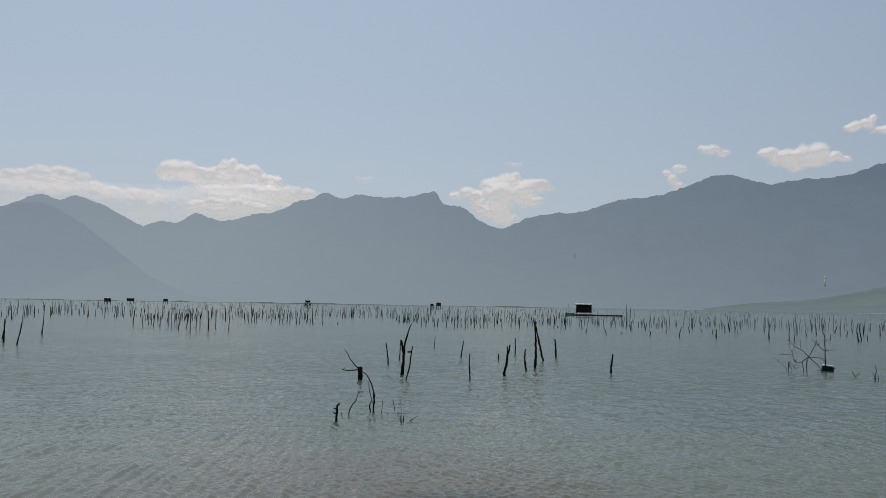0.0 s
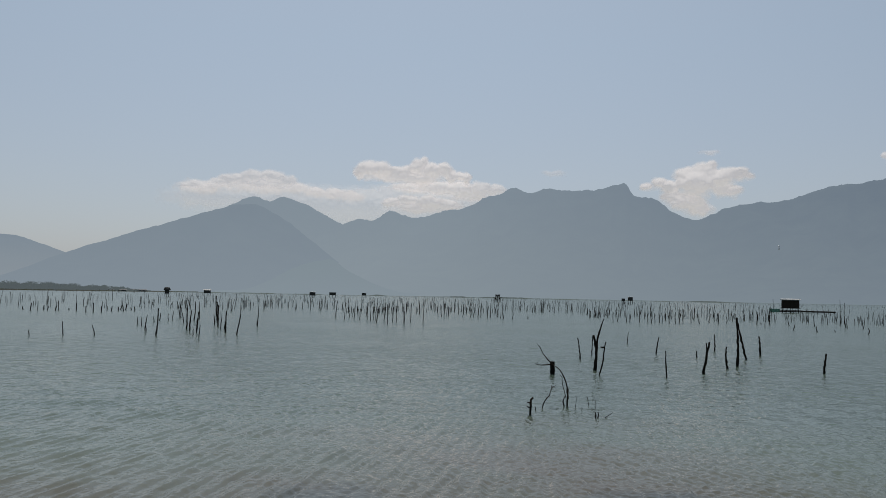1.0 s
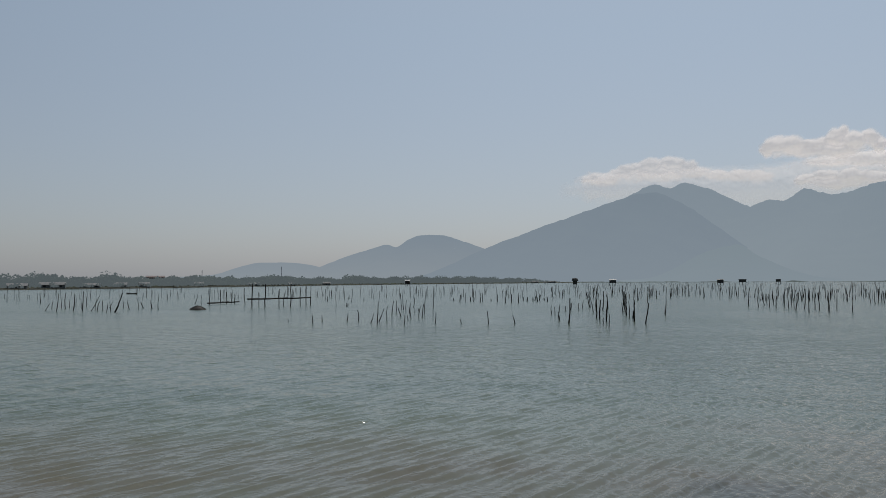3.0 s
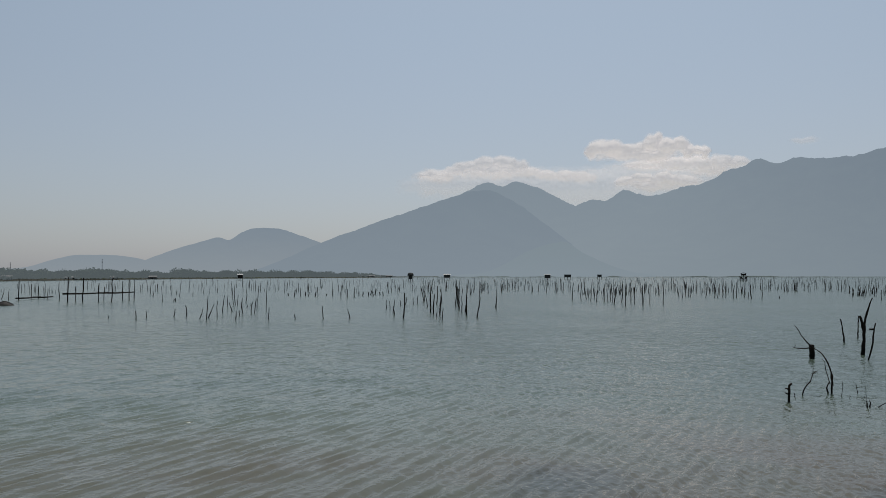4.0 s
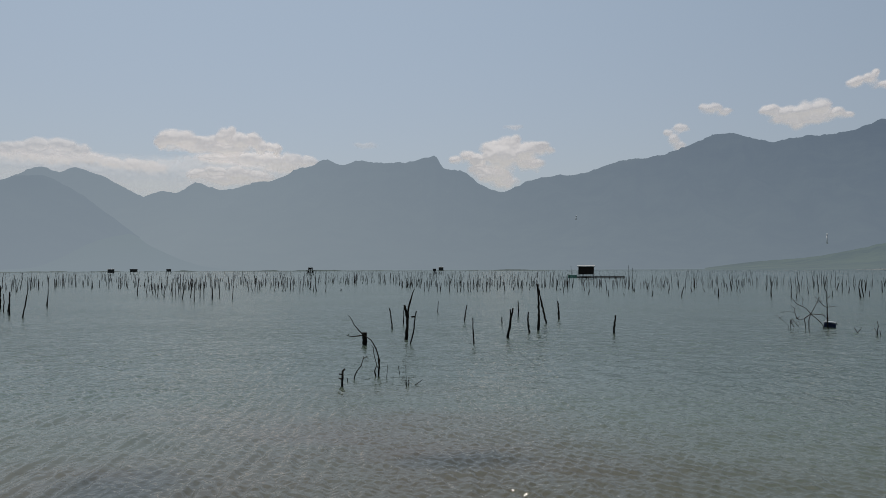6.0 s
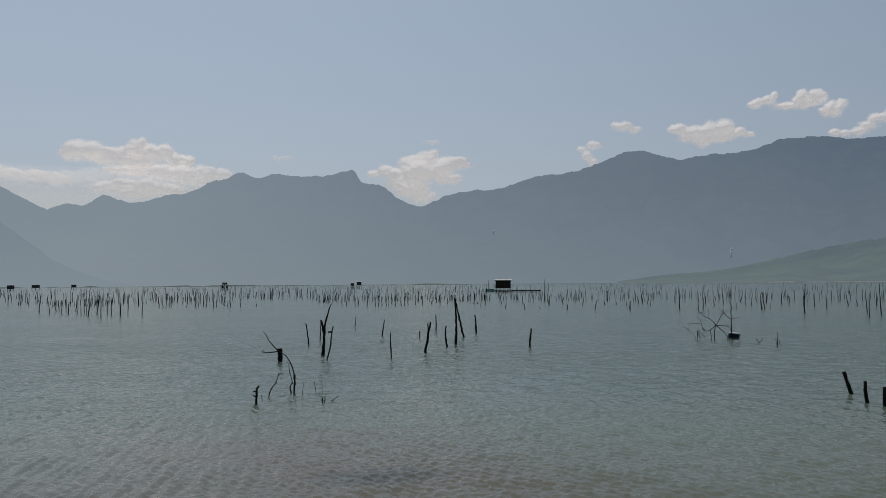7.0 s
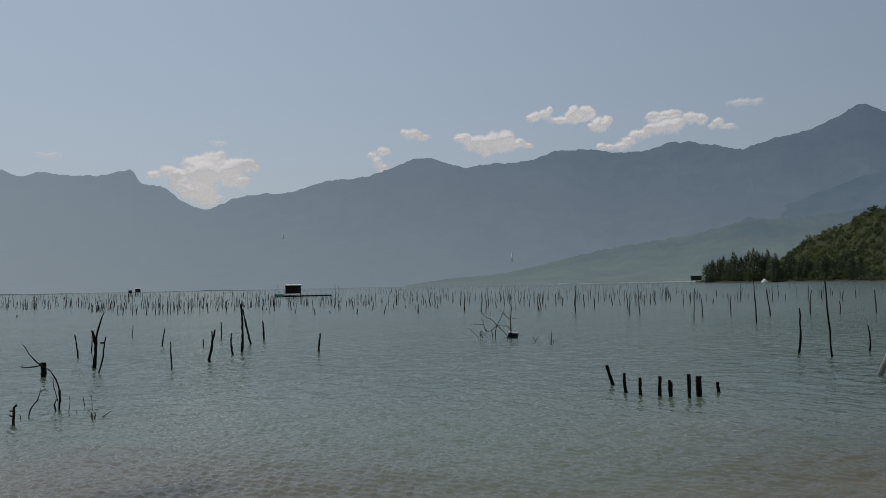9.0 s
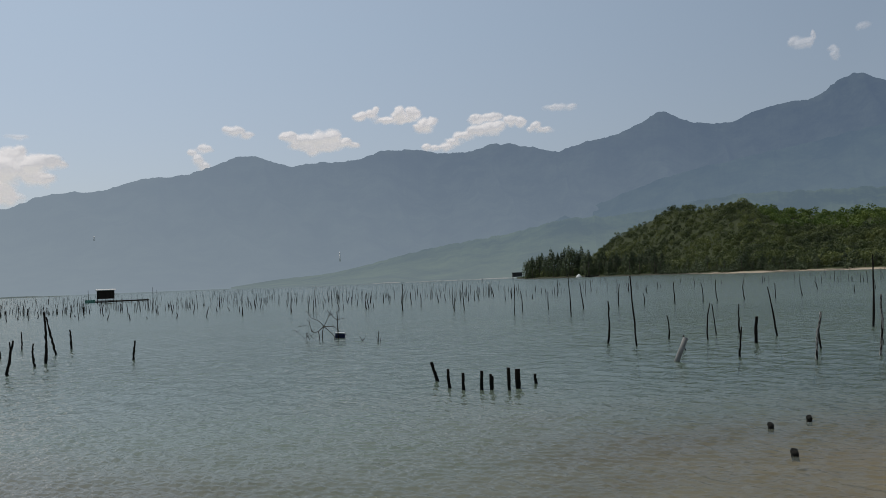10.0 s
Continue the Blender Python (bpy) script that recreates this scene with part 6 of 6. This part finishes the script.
# ---- boats ----
def boat(x, y, long, wide, h, turn, label, material, upturned=False):
    root = new("boat")
    root.matrix_basis = pose(x, y, 0.02, 180 if upturned else 0, 0, turn) @ Matrix.Translation((0, 0, -h * 0.9 if upturned else 0))
    bm = bmesh.new()
    n, rings = 10, []
    for i in range(n + 1):
        s = -1 + 2 * i / n
        b = wide / 2 * (1 - abs(s) ** 2.4) + 0.02
        sheer = h * (0.72 + 0.4 * abs(s) ** 2.2)
        rings.append([bm.verts.new((s * long / 2, yy, zz)) for yy, zz in ((-b, sheer), (-b * 0.8, h * 0.25), (0, -0.08 + 0.3 * h * abs(s) ** 3), (b * 0.8, h * 0.25), (b, sheer))])
    for p, q in zip(rings, rings[1:]):
        for k in range(4):
            bm.faces.new((p[k], q[k], q[k + 1], p[k + 1]))
    bm.normal_update()
    bmesh.ops.solidify(bm, geom=bm.faces[:], thickness=0.03)
    part("hull", bm, material, root)
    for s in (-0.22, 0.2):
        part("thwart", one_box(s * long - 0.1, s * long + 0.1, -wide * 0.42, wide * 0.42, h * 0.55, h * 0.6), M_PLANK, root)
    return tagged(root, label, "boat")


def upturned(x, y, long, wide, h, turn, material, label):
    """An upturned coracle: a low keel rising to the middle, ribs along its sides."""
    root = new("upturned_boat")
    root.matrix_basis = pose(x, y, 0, 0, 0, turn)
    bm = bmesh.new()
    rings = []
    for i in range(13):
        s = -1 + i / 6
        b, z = wide / 2 * (1 - abs(s) ** 2.2) + 0.015, h * (1 - abs(s) ** 1.35) + 0.03
        rings.append([bm.verts.new((s * long / 2, u * b, v * z - 0.05)) for u, v in ((-1, 0), (-0.92, 0.25), (-0.6, 0.66), (-0.2, 0.93), (0, 1), (0.2, 0.93), (0.6, 0.66), (0.92, 0.25), (1, 0))])
    for p, q in zip(rings, rings[1:]):
        for k in range(8):
            bm.faces.new((p[k], p[k + 1], q[k + 1], q[k])).smooth = True
    bm.normal_update()
    bmesh.ops.solidify(bm, geom=bm.faces[:], thickness=-0.02)
    part("hull", bm, material, root)
    part("keel", tube(bmesh.new(), [(-long * 0.42, 0, h * 0.2), (-long * 0.2, 0, h * 0.72), (0, 0, h + 0.0), (long * 0.2, 0, h * 0.72), (long * 0.42, 0, h * 0.2)], [0.02 * long] * 5, 5), material, root)
    return tagged(root, label, "boat")


upturned(-58.3, 35.9, 1.45, 0.9, 0.33, 58, M_HULL, "dark upturned coracle lying low in the water")
boat(*at(-62.5, 166), 2.3, 0.7, 0.26, 25, "long dark sampan lying still on the lagoon", M_HULL)
upturned(*at(42.3, 546), 4.4, 3.0, 2.3, -35, M_WHITE, "white upturned boat lying on the beach under the trees")
boat(*at(43.2, 540), 9.0, 2.2, 1.0, -50, "grey boat drawn up at the wooded point", M_HULL)


# ---- far buildings ----
def shed(x, y, w, d, h, turn, wall, roof, label, group="houses on the low shore"):
    root = new("shore_house")
    root.matrix_basis = pose(x, y, 0.25, 0, 0, turn)
    part("wall", one_box(-w / 2, w / 2, -d / 2, d / 2, 0, h), wall, root)
    bm = bmesh.new()
    for sx in (-1, 1):
        for yy, zz in ((-d * 0.6, h - 0.1), (0, h + d * 0.2), (d * 0.6, h - 0.1)):
            bm.verts.new((sx * w * 0.55, yy, zz))
    bm.verts.ensure_lookup_table()
    for k in (0, 1):
        bm.faces.new((bm.verts[k], bm.verts[k + 1], bm.verts[k + 4], bm.verts[k + 3]))
    bm.normal_update()
    bmesh.ops.solidify(bm, geom=bm.faces[:], thickness=0.08)
    part("roof", bm, roof, root)
    part("door", one_box(-0.5, 0.5, -d / 2 - 0.05, -d / 2 - 0.01, 0, min(2.0, h * 0.85)), M_DARK, root)
    for sx in (-0.32, 0.32):
        part("window", one_box(sx * w - 0.5, sx * w + 0.5, -d / 2 - 0.05, -d / 2 - 0.01, h * 0.4, h * 0.8), M_DARK, root)
    return tagged(root, label, "house", group)


rng = random.Random(99)
for a, d, w, h in SHORE_HOUSES:
    shed(*at(a, d), w, 4, h * 0.55, -a + rng.uniform(-8, 8), M_DULL, M_ROOF, "long low house with a pale roof on the far shore" if w > 8 else "low shed with a pale roof on the far shore")
shed(*at(-61.0, 520), 10, 4, 5.3, 61 + rng.uniform(-8, 8), M_RED, M_RED, "faded red house rising over the trees")
for a, d, w in ((-35.2, 932, 18), (-33.8, 985, 14)):
    shed(*at(a, d), w, 4, 1.6, -a, M_DULL, M_ROOF, "long pale-roofed shed at the end of the shore")
hut(*at(-43.9, 430), 2.6, 2.2, 1.0, 1.5, 44, "white-fronted hut on stilts before the low shore", M_TIN, 0.0, 44, M_PLANK, 0.6)


def mast(a, d, h, r, material, label):
    x, y = at(a, d)
    root = new("mast")
    root.location = (x, y, 0.6)
    part("shaft", tube(bmesh.new(), [(0, 0, -0.5), (0, 0, h * 0.5), (0, 0, h)], [r, r * 0.8, r * 0.5], 8), material, root)
    for k in range(3):
        z = h * (0.8 + 0.07 * k)
        part("aerial", one_box(-r * 1.6, r * 1.6, -0.2, 0.2, z, z + h * 0.02), material, root)
    return tagged(root, label, "mast", "masts on the far shore")


mast(-58.0, 700, 12, 0.25, M_STEEL, "thin grey mast above the far trees")
mast(-52.7, 720, 15.5, 0.3, M_STEEL, "thin grey mast above the far trees")


def tower(a, d, z, h, r, label):
    """A slender white tower on the mountainside."""
    root = new("tower")
    root.location = (*at(a, d), z)
    part("shaft", tube(bmesh.new(), [(0, 0, -6), (0, 0, h * 0.8)], [r, r * 0.75], 10), M_WHITE, root)
    part("cap", tube(bmesh.new(), [(0, 0, h * 0.805), (0, 0, h * 0.87), (0, 0, h)], [r * 1.2, r * 0.8, r * 0.1], 10), M_WHITE, root)
    return tagged(root, label, "tower")


tower(25.5, 2300, 71, 21, 2.2, "slender white tower on the green mountainside")
tower(9.4, 2900, 182, 9, 3.5, "small white building high on the mountain slope")
